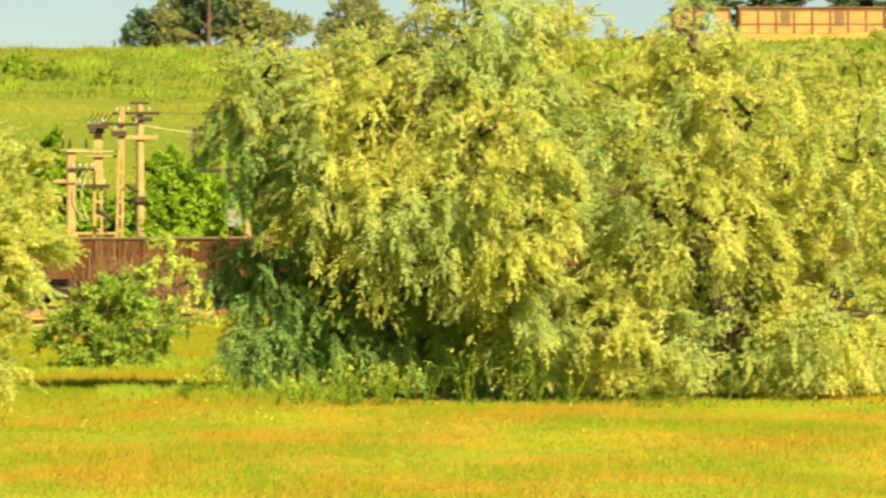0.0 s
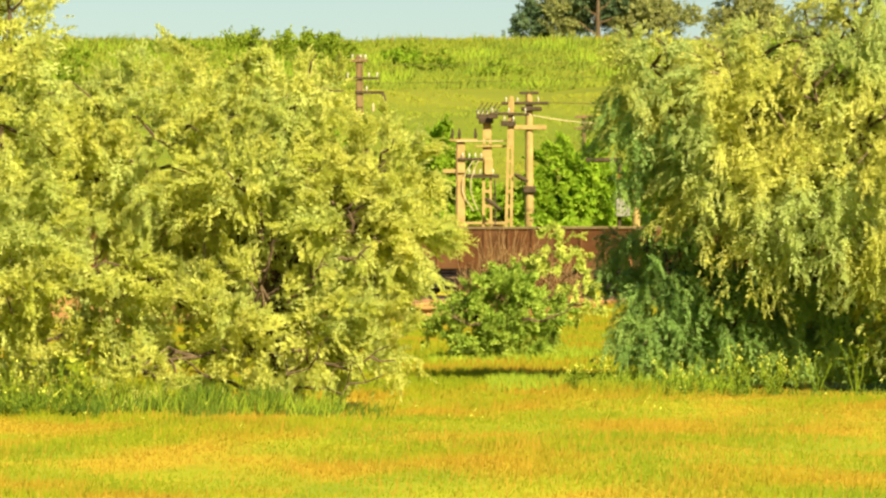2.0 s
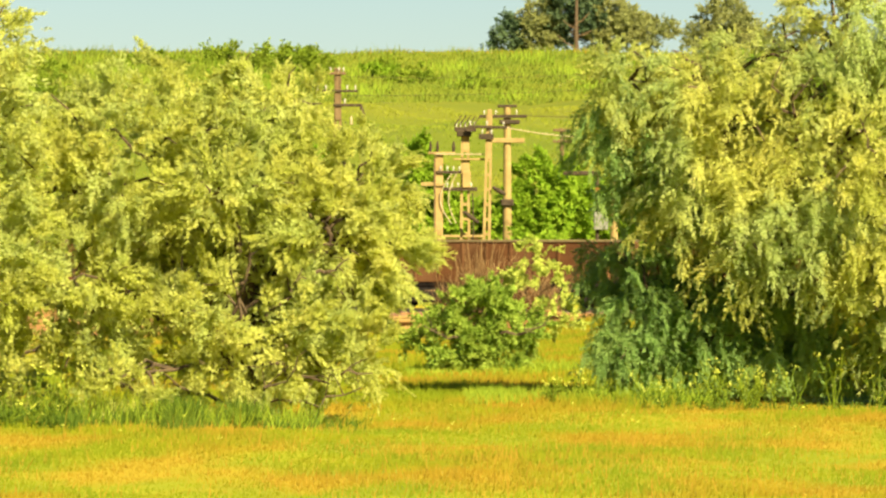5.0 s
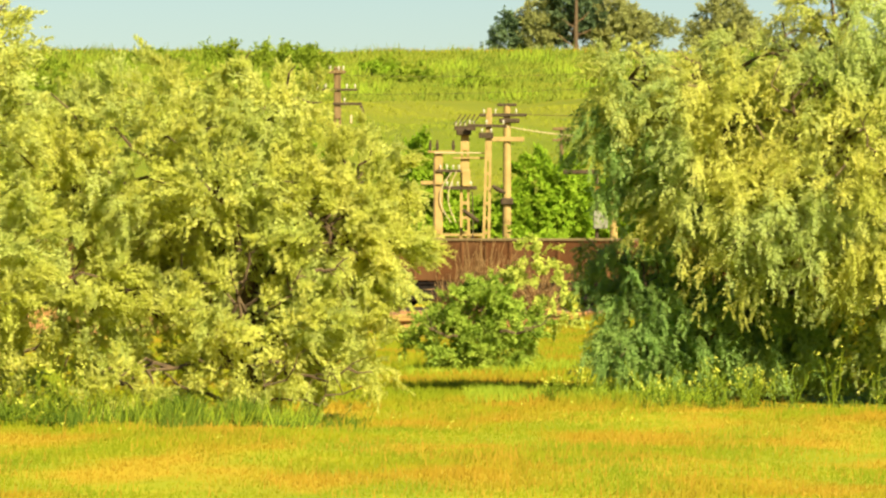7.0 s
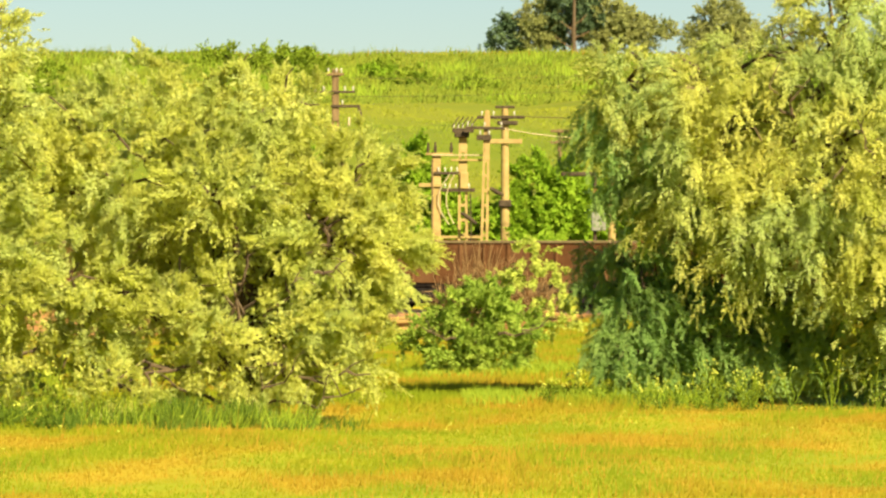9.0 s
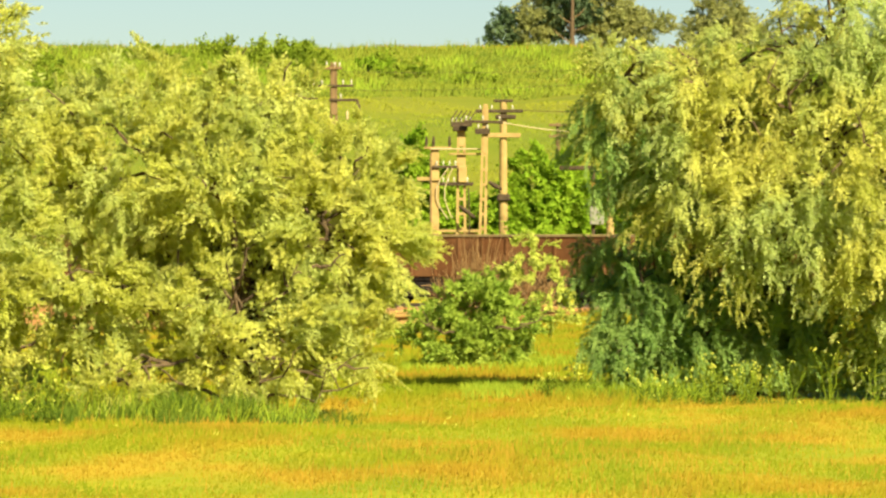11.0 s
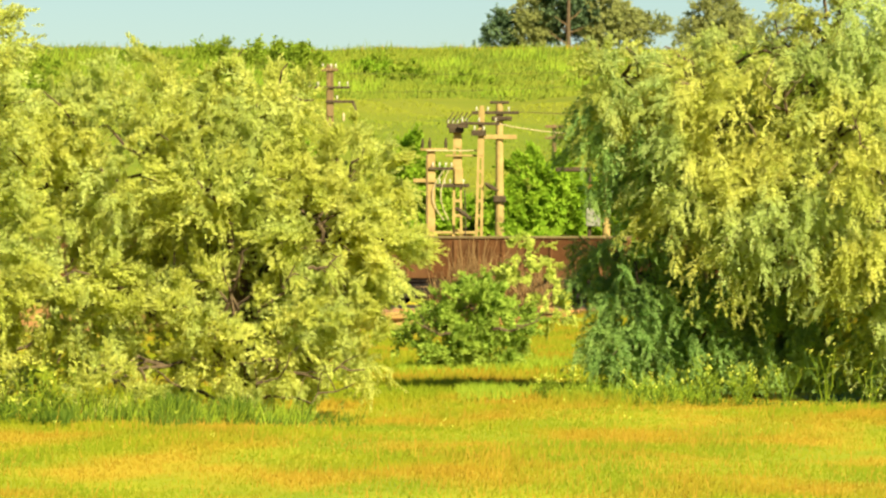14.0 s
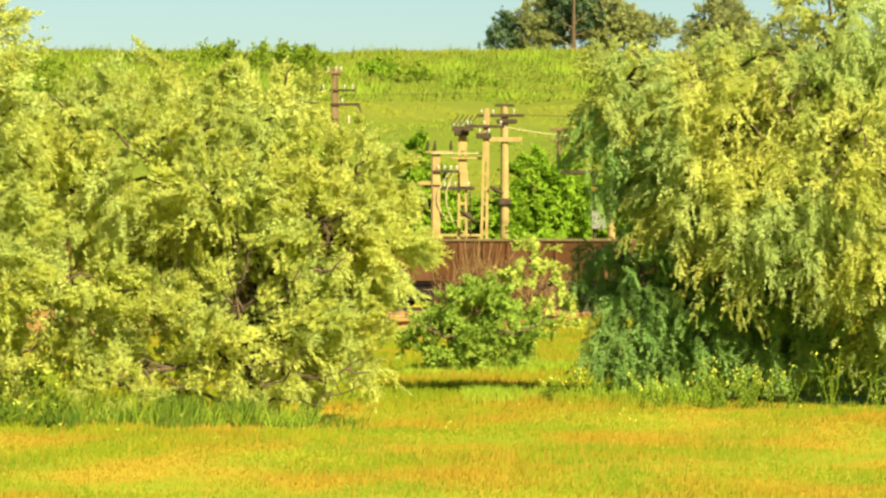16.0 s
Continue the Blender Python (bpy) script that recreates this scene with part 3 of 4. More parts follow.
# ---- grasses ----
def scatter(name, x0, x1, y0, y1, count, seed, high, wide, mat, label, lean=0.25, category="grass", keep=None):
    rng = np.random.default_rng(seed)
    x, y = rng.uniform(x0, x1, count), y0 + (y1 - y0) * rng.uniform(0, 1, count)
    if keep is not None:
        ok = keep(x, y, rng)
        x, y = x[ok], y[ok]
    n = len(x)
    base = np.stack([x, y, lift(x, y) - 0.03], axis=1)
    axis = np.stack([rng.normal(size=n) * lean + 0.06, rng.normal(size=n) * lean, np.ones(n)], axis=1)
    tall = rng.uniform(0.55, 1.25, n) * high * (0.85 + 0.3 * np.sin(x * 0.9 + 1.7 * np.sin(y * 0.35)) * 0.6)
    face = np.array([0.35, -0.75, 0.5]) + rng.normal(size=(n, 3)) * 0.3
    ob = blades(name, base, axis, tall, wide * rng.uniform(0.6, 1.4, n), mat, None, rng, face)
    return tagged(ob, label, category, kind="stuff")


def foot_of_olives(x, y, rng):
    """Ragged patches that thin out towards both ends and towards the open meadow."""
    front = 71.4 + 0.8 * np.sin(x * 1.7) + 0.5 * np.sin(x * 4.1 + 1)
    ends = np.clip((x + 7.6) / 1.0, 0, 1) * np.clip((-1.0 - x) / 1.6, 0, 1)
    return (rng.uniform(size=len(x)) < ends * np.clip((y - front) / 1.2, 0, 1)) & (np.sin(x * 2.3 + 3 * np.sin(y * 0.9)) > -0.35)


def clumps(x, y, rng):
    return rng.uniform(size=len(x)) < 0.25 + 0.75 * (np.sin(x * 0.8 + 2 * np.sin(y * 0.21)) * np.sin(y * 0.33 + x * 0.2) > 0.1)


scatter("meadow_grass", -9, 18, 46, 92, 250000, 51, 0.105, 0.026, "grass", "yellow-green meadow grass", 0.35)
def off_dirt(x, y, rng):
    edge = 178 + 1.5 * np.sin(x * 0.9) + np.clip(x - 1, 0, 6) * 2.2
    return (y < edge) | (rng.uniform(size=len(x)) < 0.04)


scatter("meadow_grass", -10, 22, 90, 196, 150000, 52, 0.24, 0.05, "grass", "bright green meadow grass behind the trees", keep=off_dirt)
scatter("dry_grass", -9, 18, 46, 84, 20000, 53, 0.19, 0.016, "dry_grass", "orange dry grass seed heads over the meadow", 0.25, keep=clumps)
scatter("hill_grass", -45, 75, 214, 334, 75000, 54, 0.22, 0.1, "hill_grass", "short green grass on the terraced hillside", 0.5)
scatter("hill_grass", -45, 75, 345, 404, 70000, 55, 0.55, 0.14, "bank_grass", "tall rough grass on the steep bank", 0.5,
        keep=lambda x, y, r: (x < 43) | (y < 387))
scatter("bank_weeds", -45, 60, 348, 380, 16000, 65, 1.1, 0.16, "shrub_leaf", "dark tufts of tall weeds on the bank", 0.3, "weeds",
        keep=lambda x, y, r: r.uniform(size=len(x)) < np.clip(2.2 * np.sin(x * 0.55 + 2 * np.sin(y * 0.13)) * np.sin(y * 0.3 + x * 0.21) - 0.5, 0.02, 1))
scatter("dry_grass", -45, 42, 386, 400, 3000, 66, 0.6, 0.09, "dry_grass", "dry brown grass along the brow of the hill", 0.3)
scatter("bank_weeds", -45, 42, 384, 396, 1500, 67, 1.0, 0.12, "bank_grass", "ragged weeds along the brow of the hill", 0.35, "weeds", keep=clumps)


# ---- railway ----
TRACK = pose(0, 200, 0.24, 0, 0, -25)


def make_track():
    bm = bmesh.new()
    rows = []
    for x in range(-60, 61, 2):
        wob = [0.12 * math.sin(x * 1.3 + k) for k in range(4)]
        prof = [(-3.4 + wob[0], -0.75), (-2.2 + wob[1], -0.2), (-1.5, -0.17), (1.5, -0.17), (2.4, -0.25), (8.5, -0.3), (9.5, -0.9)]
        rows.append([bm.verts.new((x, y, z + 0.03 * math.sin(x * 2.1 + i))) for i, (y, z) in enumerate(prof)])
    for a, b in zip(rows, rows[1:]):
        for i in range(6):
            bm.faces.new((a[i], b[i], b[i + 1], a[i + 1]))
    bed = tagged(part("track_bed", bm, "ballast"), "brown stony railway bed with rusty rails", "railway", kind="structure")
    bed.matrix_basis = TRACK
    for y in (-0.75, 0.75):
        bm = bmesh.new()
        box(bm, 0, y, -0.02, 118, 0.07, 0.04)
        box(bm, 0, y, -0.08, 118, 0.025, 0.09)
        box(bm, 0, y, -0.135, 118, 0.14, 0.025)
        part("rail", bm, "steel", bed, "worn steel rail")
    mesh = None
    for i in range(100):
        if mesh is None:
            ob = part("sleeper", boxed(0, 0, 0, 0.24, 2.5, 0.14, bevel=0.02), "sleeper", bed)
            mesh = ob.data
        else:
            ob = new("sleeper", mesh)
            ob.parent = bed
        ob.matrix_basis = pose(-30 + i * 0.6, 0, -0.19, 0, 0, 1.5 * math.sin(i * 7.1))
    # old timbers lying on the shoulder
    for i in range(14):
        ob = tagged(new("old_sleeper", mesh), "old brown timber sleeper lying beside the track", "sleeper", "timbers beside the track")
        ob.matrix_basis = TRACK @ pose(-6.5 + (i // 2) * 2.1, -3.3 - 0.35 * (i % 2), -0.42 + 0.13 * (i % 2), 4, 0, 90 + 6 * math.sin(i * 2.3)) @ Matrix.Diagonal((1.5, 0.9, 1.7, 1))


make_track()


def make_dirt():
    """Bare brown ground along the track, with a ragged near edge."""
    bm = bmesh.new()
    rows = []
    for i in range(60):
        x = -25 + i * 0.8
        near = 176 + 1.6 * math.sin(x * 0.9) + 0.7 * math.sin(x * 2.3) + max(0, x - 1) * 2.0
        far = 197.5 - 0.466 * x
        rows.append([bm.verts.new((x, near + (far - near) * k / 6, ground_z(x, near + (far - near) * k / 6) + 0.012 + 0.08 * k / 6)) for k in range(7)])
        if near > far - 3:
            break
    for a, b in zip(rows, rows[1:]):
        for k in range(6):
            bm.faces.new((a[k], b[k], b[k + 1], a[k + 1]))
    tagged(part("dirt_strip", bm, "ballast"), "bare rusty-brown ground beside the railway", "ground", kind="structure")


make_dirt()


def wheel(bm, x, y, r):
    tube(bm, [(x, y - 0.07, r), (x, y - 0.02, r), (x, y - 0.02, r), (x, y + 0.07, r)], [r * 0.95, r, r, r * 0.93], 20)
    tube(bm, [(x, y - 0.12, r), (x, y - 0.07, r)], [r * 0.3, r * 0.4], 12)
    return bm


def bogie(parent, x):
    frame_ob = part("bogie", bmesh.new(), "black", parent, "sooty steel bogie")
    bm = bmesh.new()
    for y in (-1.0, 1.0):
        box(bm, x, y, 0.55, 2.5, 0.12, 0.2, bevel=0.03)
        for dx in (-0.9, 0.9):
            box(bm, x + dx, y, 0.46, 0.34, 0.2, 0.36, bevel=0.03)
        box(bm, x, y, 0.42, 0.6, 0.16, 0.4, bevel=0.04)
    box(bm, x, 0, 0.6, 0.5, 2.0, 0.25)
    bm.to_mesh(frame_ob.data)
    bm.free()
    for dx in (-0.9, 0.9):
        for y in (-0.75, 0.75):
            part("wheel", wheel(bmesh.new(), x + dx, y, 0.46), "black", frame_ob)


def buffers(parent, x, way):
    for y in (-0.87, 0.87):
        bm = tube(bmesh.new(), [(x, y, 1.05), (x + way * 0.38, y, 1.05), (x + way * 0.38, y, 1.05), (x + way * 0.44, y, 1.05)], [0.09, 0.09, 0.23, 0.22], 14)
        part("buffer", bm, "black", parent)


def make_wagon(s, label, rim="rim"):
    """Open gondola wagon, 13 m, with ribbed sides."""
    top = empty("gondola_wagon", TRACK @ pose(s, 0, 0), label, "wagon", "wagons of the goods train")
    half = 6.3
    for y in (-1.38, 1.38):
        side = part("side_wall", boxed(0, y, 1.85, 2 * half, 0.06, 1.56), "rust", top)
        for k in range(13):
            part("rib", boxed(-half + 0.15 + k * 1.025, y + math.copysign(0.05, y), 1.82, 0.12, 0.06, 1.5, bevel=0.02), "rust", side)
        part("top_rim", boxed(0, y, 2.66, 2 * half + 0.1, 0.16, 0.11, bevel=0.02), rim, side, "pale worn steel rim" if rim == "rim" else "orange painted rim")
    for x in (-half, half):
        end = part("end_wall", boxed(x, 0, 1.85, 0.06, 2.7, 1.56), "rust", top)
        for k in range(4):
            part("rib", boxed(x + math.copysign(0.08, x), -1.0 + k * 0.667, 1.82, 0.1, 0.1, 1.5, bevel=0.02), "rust", end)
    bm = boxed(0, 0, 1.0, 2 * half + 0.3, 2.7, 0.14)
    for y in (-1.2, 1.2):
        box(bm, 0, y, 0.86, 2 * half, 0.12, 0.26)
    part("underframe", bm, "black", top, "sooty steel underframe")
    # added black panels stand for the dark shade below the wagon
    for y in (-1.25, 1.25):
        part("under_shade_panel", boxed(0, y, 0.56, 7.6, 0.1, 0.6, bevel=0.03), "black", top)
    part("brake_gear", boxed(0.4, -0.4, 0.55, 2.6, 1.0, 0.5, bevel=0.08), "black", top)
    for x in (-4.2, 4.2):
        bogie(top, x)
    buffers(top, half + 0.1, 1)
    buffers(top, -half - 0.1, -1)
    return top


make_wagon(-12.5, "rust-brown open goods wagon behind the olive trees")
make_wagon(1.5, "rust-brown open goods wagon standing on the track")
make_wagon(15.5, "rust-brown open goods wagon with an orange rim", "orange")
make_wagon(29.5, "rust-brown open goods wagon coupled in the train")


def make_loco(s):
    """Hood diesel locomotive with a raised rounded cab at one end."""
    top = empty("diesel_locomotive", TRACK @ pose(s, 0, 0), "faded blue and cream hood diesel locomotive with rounded cab", "locomotive")
    part("underframe", boxed(-5, 0, 1.0, 12.5, 2.8, 0.35, bevel=0.05), "black", top)
    bm = bmesh.new()
    arch = [(-1.3, 1.2), (-1.3, 2.7), (-1.1, 3.05), (-0.6, 3.25), (0.6, 3.25), (1.1, 3.05), (1.3, 2.7), (1.3, 1.2)]
    rings = [[bm.verts.new((x, y, z)) for y, z in arch] for x in (-11.0, -3.3)]
    for i in range(len(arch)):
        j = (i + 1) % len(arch)
        bm.faces.new((rings[0][i], rings[1][i], rings[1][j], rings[0][j]))
    bm.faces.new(rings[0])
    bm.faces.new(rings[1][::-1])
    hood = part("hood", bm, "blue", top, "faded blue engine hood")
    for k in range(6):
        part("grille", boxed(-10 + k * 1.1, -1.32, 2.2, 0.8, 0.05, 0.8, bevel=0.01), "black", hood)
    bm = bmesh.new()
    arch = [(-1.45, 1.2), (-1.45, 2.9), (-1.38, 3.5), (-1.1, 3.95), (-0.6, 4.18), (0.6, 4.18), (1.1, 3.95), (1.38, 3.5), (1.45, 2.9), (1.45, 1.2)]
    rings = [[bm.verts.new((x - (0.25 * (z - 2.6) if x > -1 and z > 2.8 else 0), y, z)) for y, z in arch] for x in (-3.3, -0.4)]
    for i in range(len(arch)):
        j = (i + 1) % len(arch)
        bm.faces.new((rings[0][i], rings[1][i], rings[1][j], rings[0][j]))
    bm.faces.new(rings[0])
    bm.faces.new(rings[1][::-1])
    cab = part("cab", bm, "blue", top, "raised cab with rounded roof")
    for y in (-0.68, 0.68):
        bm = boxed(-0.62, y, 3.25, 0.06, 1.2, 0.75, pose(0, 0, 0, 0, -14, 0), bevel=0.02)
        pane_frame = part("window_frame", bm, "cream", cab, "cream window surround")
        part("pane", boxed(-0.58, y, 3.25, 0.05, 1.04, 0.6, pose(0, 0, 0, 0, -14, 0)), "glass", pane_frame)
    for x in (-2.8, -1.5):
        w = part("window_frame", boxed(x, -1.46, 3.05, 0.95, 0.05, 0.8, bevel=0.02), "cream", cab, "cream window surround")
        part("pane", boxed(x, -1.49, 3.05, 0.8, 0.03, 0.65), "glass", w)
    part("roof_cowl", boxed(-2.0, 0, 4.22, 2.3, 1.5, 0.16, bevel=0.06), "blue", cab)
    part("nose", boxed(0.05, 0, 1.95, 1.0, 2.5, 1.5, bevel=0.25), "cream", top, "rounded cream nose")
    part("fuel_tank", boxed(-5.7, 0, 0.62, 3.6, 2.5, 0.6, bevel=0.1), "black", top, "sooty fuel tank")
    part("pilot", boxed(0.45, 0, 0.55, 0.12, 2.6, 0.7, bevel=0.03), "black", top)
    part("step_well", boxed(-0.3, -1.25, 0.6, 0.8, 0.25, 0.7, bevel=0.03), "black", top)
    for y in (-0.85, 0.85):
        part("headlamp", tube(bmesh.new(), [(0.5, y, 1.75), (0.6, y, 1.75), (0.62, y, 1.75)], [0.12, 0.13, 0.1], 12), "porcelain", top, "round headlamp")
    part("handrail", tube(bmesh.new(), [(-10.8, -1.38, 2.0), (-7, -1.38, 2.02), (-3.5, -1.38, 2.0)], [0.025] * 3, 6), "cream", top)
    part("stripe", boxed(-7.2, -1.315, 1.5, 7.6, 0.03, 0.25), "cream", hood, "cream stripe")
    for x in (-9.3, -2.2):
        bogie(top, x)
    buffers(top, 0.6, 1)
    buffers(top, -11.2, -1)


make_loco(-20.4)


# ---- poles and wires ----
def insulator(parent, x, y, z, r=0.042):
    bm = tube(bmesh.new(), [(x, y, z), (x, y, z + 0.07), (x, y, z + 0.08), (x, y, z + 0.15), (x, y, z + 0.2)], [r * 0.5, r * 0.5, r, r * 0.9, r * 0.4], 8)
    part("insulator", bm, "porcelain", parent, "white porcelain insulator")


def slotted_pole(x, y, high, label, gap=0.2, lean=0.0, turn=0.0, mat="concrete", solid=()):
    """Concrete pole of two tapering legs joined by rungs."""
    z0 = ground_z(x, y)
    top = empty("utility_pole", pose(x, y, z0, 0, lean, turn), label, "utility pole", "utility poles")
    for k in (-1, 1):
        bm = tube(bmesh.new(), [(k * gap, 0, -0.3), (k * gap * 0.62, 0, high)], [0.09, 0.07], 4)
        part("leg", bm, mat, top)
    n = int(high / 0.62)
    for i in range(n):
        z = 0.4 + i * 0.62
        w = gap * (1 - 0.45 * z / high)
        part("rung", boxed(0, 0, z, 2 * w, 0.09, 0.12), mat, top)
    for low, tall in solid:
        w = gap * (1 - 0.4 * (low + tall) / 2 / high)
        part("solid_shaft", boxed(0, 0, (low + tall) / 2, 2 * w + 0.03, 0.13, tall - low, bevel=0.02), mat, top)
    return top


def arm(parent, x0, x1, z, mat="iron", thick=0.1, pins=(), y=-0.14):
    a = part("cross_arm", boxed((x0 + x1) / 2, y, z, x1 - x0, 0.1, thick, bevel=0.015), mat, parent)
    for p in pins:
        insulator(a, p, y, z + thick / 2)
    return a


# dark slim pole standing above the olive tree
p = slotted_pole(-4.48, 215, 9.75, "slotted concrete utility pole with three dark crossarms", 0.15, mat="old_wood")
part("core", boxed(0, -0.05, 8.6, 0.3, 0.14, 2.2, bevel=0.03), "old_wood", p)
arm(p, -0.4, 0.35, 9.5, "old_wood", 0.13, (-0.3, 0.05, 0.25))
arm(p, -0.95, 0.85, 8.75, "iron", 0.1, (-0.85, -0.5, 0.4, 0.75))
arm(p, -0.2, 1.05, 8.15, "iron", 0.12, (0.3,))
part("lamp_shade", tube(bmesh.new(), [(1.0, -0.14, 8.1), (1.02, -0.14, 7.9), (1.03, -0.14, 7.6)], [0.05, 0.1, 0.16], 10), "iron", p, "dark bell-shaped lamp shade")
part("bulb", tube(bmesh.new(), [(1.03, -0.14, 7.59), (1.03, -0.14, 7.5), (1.03, -0.14, 7.43)], [0.06, 0.08, 0.03], 8), "porcelain", p, "pale lamp glass")
part("cable_box", boxed(0.58, -0.1, 7.5, 0.09, 0.09, 0.36, bevel=0.02), "cable", p, "tan cable sleeve")

# stout pole with switch gear
z0 = ground_z(-0.19, 212)
p = empty("utility_pole", pose(-0.19, 212, z0), "stout sunlit concrete pole carrying switch gear", "utility pole", "utility poles")
part("shaft", boxed(0, 0, 3.1, 0.36, 0.32, 6.4, bevel=0.04), "concrete", p)
# dark strip paints the shade on the pole's left side
part("shade_strip", boxed(-0.17, -0.1, 3.0, 0.08, 0.36, 6.0, bevel=0.015), "old_wood", p, "dark strip standing for the shaded left side of the pole")
arm(p, -0.2, 2.0, 6.2, "cable", 0.05, y=-0.24)
arm(p, -0.75, 0.2, 4.95, "concrete", 0.16, y=-0.2)
arm(p, -0.1, 0.95, 5.45, "iron", 0.12, (0.08, 0.36, 0.62, 0.86), y=-0.2)
arm(p, -0.45, 0.7, 6.25, "concrete", 0.1, y=-0.2)
for x in (-0.35, -0.05, 0.62):
    part("fuse_pin", tube(bmesh.new(), [(x, -0.2, 6.3), (x, -0.2, 6.5), (x, -0.2, 6.75)], [0.05, 0.07, 0.03], 8), "iron", p, "dark fuse pin")
for dx, sag in ((0.55, 0.5), (0.75, 0.35)):
    pts = [(dx - sag * math.sin(i * 0.62), -0.25, 5.4 - i * 0.42) for i in range(6)]
    part("cable", tube(bmesh.new(), pts, [0.022] * 6, 5), "cable", p, "pale hanging cable")

# pole with a ring of insulators at its head
p = slotted_pole(0.92, 212, 7.35, "slotted concrete pole crowned with transformer insulators", 0.19, solid=[(5.1, 6.0), (6.3, 7.2)])
a = arm(p, -0.45, 0.45, 7.25, "iron", 0.2, (-0.38, -0.2, 0.0, 0.2, 0.38))
for k in range(5):
    part("switch_arm", boxed(-0.32 + k * 0.2, -0.18, 7.6, 0.05, 0.07, 0.55, pose(0, 0, 0, 0, 35, 0)), "iron", p, "dark slanted switch arm")
part("switch_box", boxed(-0.05, -0.15, 7.08, 0.62, 0.4, 0.26, bevel=0.03), "iron", p, "dark switch box")
part("plate", boxed(0.05, -0.2, 5.15, 0.36, 0.12, 0.7, bevel=0.03), "concrete", p, "pale concrete plate")
arm(p, -0.9, 0.5, 4.75, "iron", 0.16, (-0.75, -0.55, -0.3, 0.25))
arm(p, -0.5, 1.05, 6.0, "concrete", 0.08)
part("cable", tube(bmesh.new(), [(0.3, -0.2, 4.6), (0.35, -0.22, 3), (0.2, -0.22, 1.6), (0.45, -0.22, 0.8)], [0.03] * 4, 5), "iron", p)

# leaning ladder-like pole
p = slotted_pole(1.75, 211.5, 7.9, "leaning concrete pole with a long slot", 0.125, lean=1.3, solid=[(6.0, 8.1)])
arm(p, -0.9, 0.75, 7.35, "iron", 0.12, (-0.8, -0.1, 0.6))
arm(p, -0.42, 0.2, 6.95, "iron", 0.24)
for x in (-0.28, 0.1):
    insulator(p, x, -0.16, 7.05)
part("strain_insulator", tube(bmesh.new(), [(0.2, -0.2, 4.85), (0.45, -0.25, 4.7), (0.75, -0.3, 4.55)], [0.06, 0.11, 0.06], 8), "iron", p, "dark strain insulator")
part("strain_insulator", tube(bmesh.new(), [(-1.0, -0.2, 3.8), (-0.7, -0.25, 3.6), (-0.35, -0.3, 3.35)], [0.06, 0.11, 0.06], 8), "iron", p, "dark strain insulator")

# round pole
z0 = ground_z(2.78, 220)
p = empty("utility_pole", pose(2.78, 220, z0), "round pale concrete pole with a timber crossarm", "utility pole", "utility poles")
part("shaft", tube(bmesh.new(), [(0, 0, -0.4), (0, 0, 4), (0, 0, 8.75 - z0)], [0.22, 0.18, 0.15], 14), "concrete", p)
part("cap", boxed(0, 0, 8.8 - z0, 0.85, 0.3, 0.12, bevel=0.02), "iron", p)
arm(p, -0.75, 0.75, 7.3 - z0, "concrete", 0.2, y=-0.2)
arm(p, -1.2, 0.85, 8.35 - z0, "iron", 0.14, (-1.0, -0.5, 0.4), y=-0.2)
part("bracket", boxed(0.1, -0.2, 8.1 - z0, 0.9, 0.2, 0.2, bevel=0.04), "iron", p)
part("clamp", boxed(0, -0.05, 4.6 - z0, 0.55, 0.5, 0.3, bevel=0.04), "iron", p)

# small far pole on the slope
z0 = ground_z(5.9, 252)
p = empty("utility_pole", pose(5.9, 252, z0), "short brown timber pole on the slope", "utility pole", "utility poles")
part("shaft", tube(bmesh.new(), [(0, 0, -0.2), (0, 0, 8.6 - z0)], [0.12, 0.09], 8), "old_wood", p)
for z in (8.5, 7.95):
    arm(p, -0.45, 0.45, z - z0, "old_wood", 0.14)

# signal cabinet, post and canopy beside the track
z0 = ground_z(6.55, 209)
p = empty("signal_post", pose(6.55, 209, z0), "tall pale post with a grey cabinet and lamp", "signal post")
part("post", tube(bmesh.new(), [(0.5, 0, 0), (0.5, 0, 6.3 - z0)], [0.17, 0.15], 10), "concrete", p)
part("cabinet", boxed(-0.05, -0.1, 3.75 - z0, 0.58, 0.35, 0.75, bevel=0.03), "box", p, "pale grey metal cabinet")
part("thin_post", tube(bmesh.new(), [(-0.2, 0, 0), (-0.2, 0, 5.6 - z0)], [0.08, 0.08], 8), "iron", p, "dark thin post")
part("band", tube(bmesh.new(), [(-0.2, 0, 4.9 - z0), (-0.2, 0, 5.15 - z0)], [0.09, 0.09], 8), "orange", p, "yellow-orange band")
part("canopy", boxed(-0.85, 0, 5.72 - z0, 1.5, 0.7, 0.18, bevel=0.03), "iron", p, "dark flat canopy")
part("lamp_head", boxed(0.72, -0.2, 5.0 - z0, 0.18, 0.25, 0.5, bevel=0.04), "porcelain", p, "white lamp head")

# small orange-brown hut front behind the poles
hut = empty("brick_kiosk", pose(0.6, 216, ground_z(0.6, 216)), "low orange brick kiosk behind the poles", "kiosk")
part("wall", boxed(0, 0, 1.2, 2.0, 1.4, 2.5, bevel=0.02), "orange", hut)
part("roof", boxed(0, 0, 2.55, 2.3, 1.7, 0.12, bevel=0.02), "concrete", hut)


def wire(a, b, sag, r, label, mat="iron"):
    pts = [Vector(a).lerp(Vector(b), i / 14) - Vector((0, 0, sag * 4 * (i / 14) * (1 - i / 14))) for i in range(15)]
    tagged(part("overhead_wire", tube(bmesh.new(), pts, [r] * 15, 5), mat), label, "wire", "overhead wires")


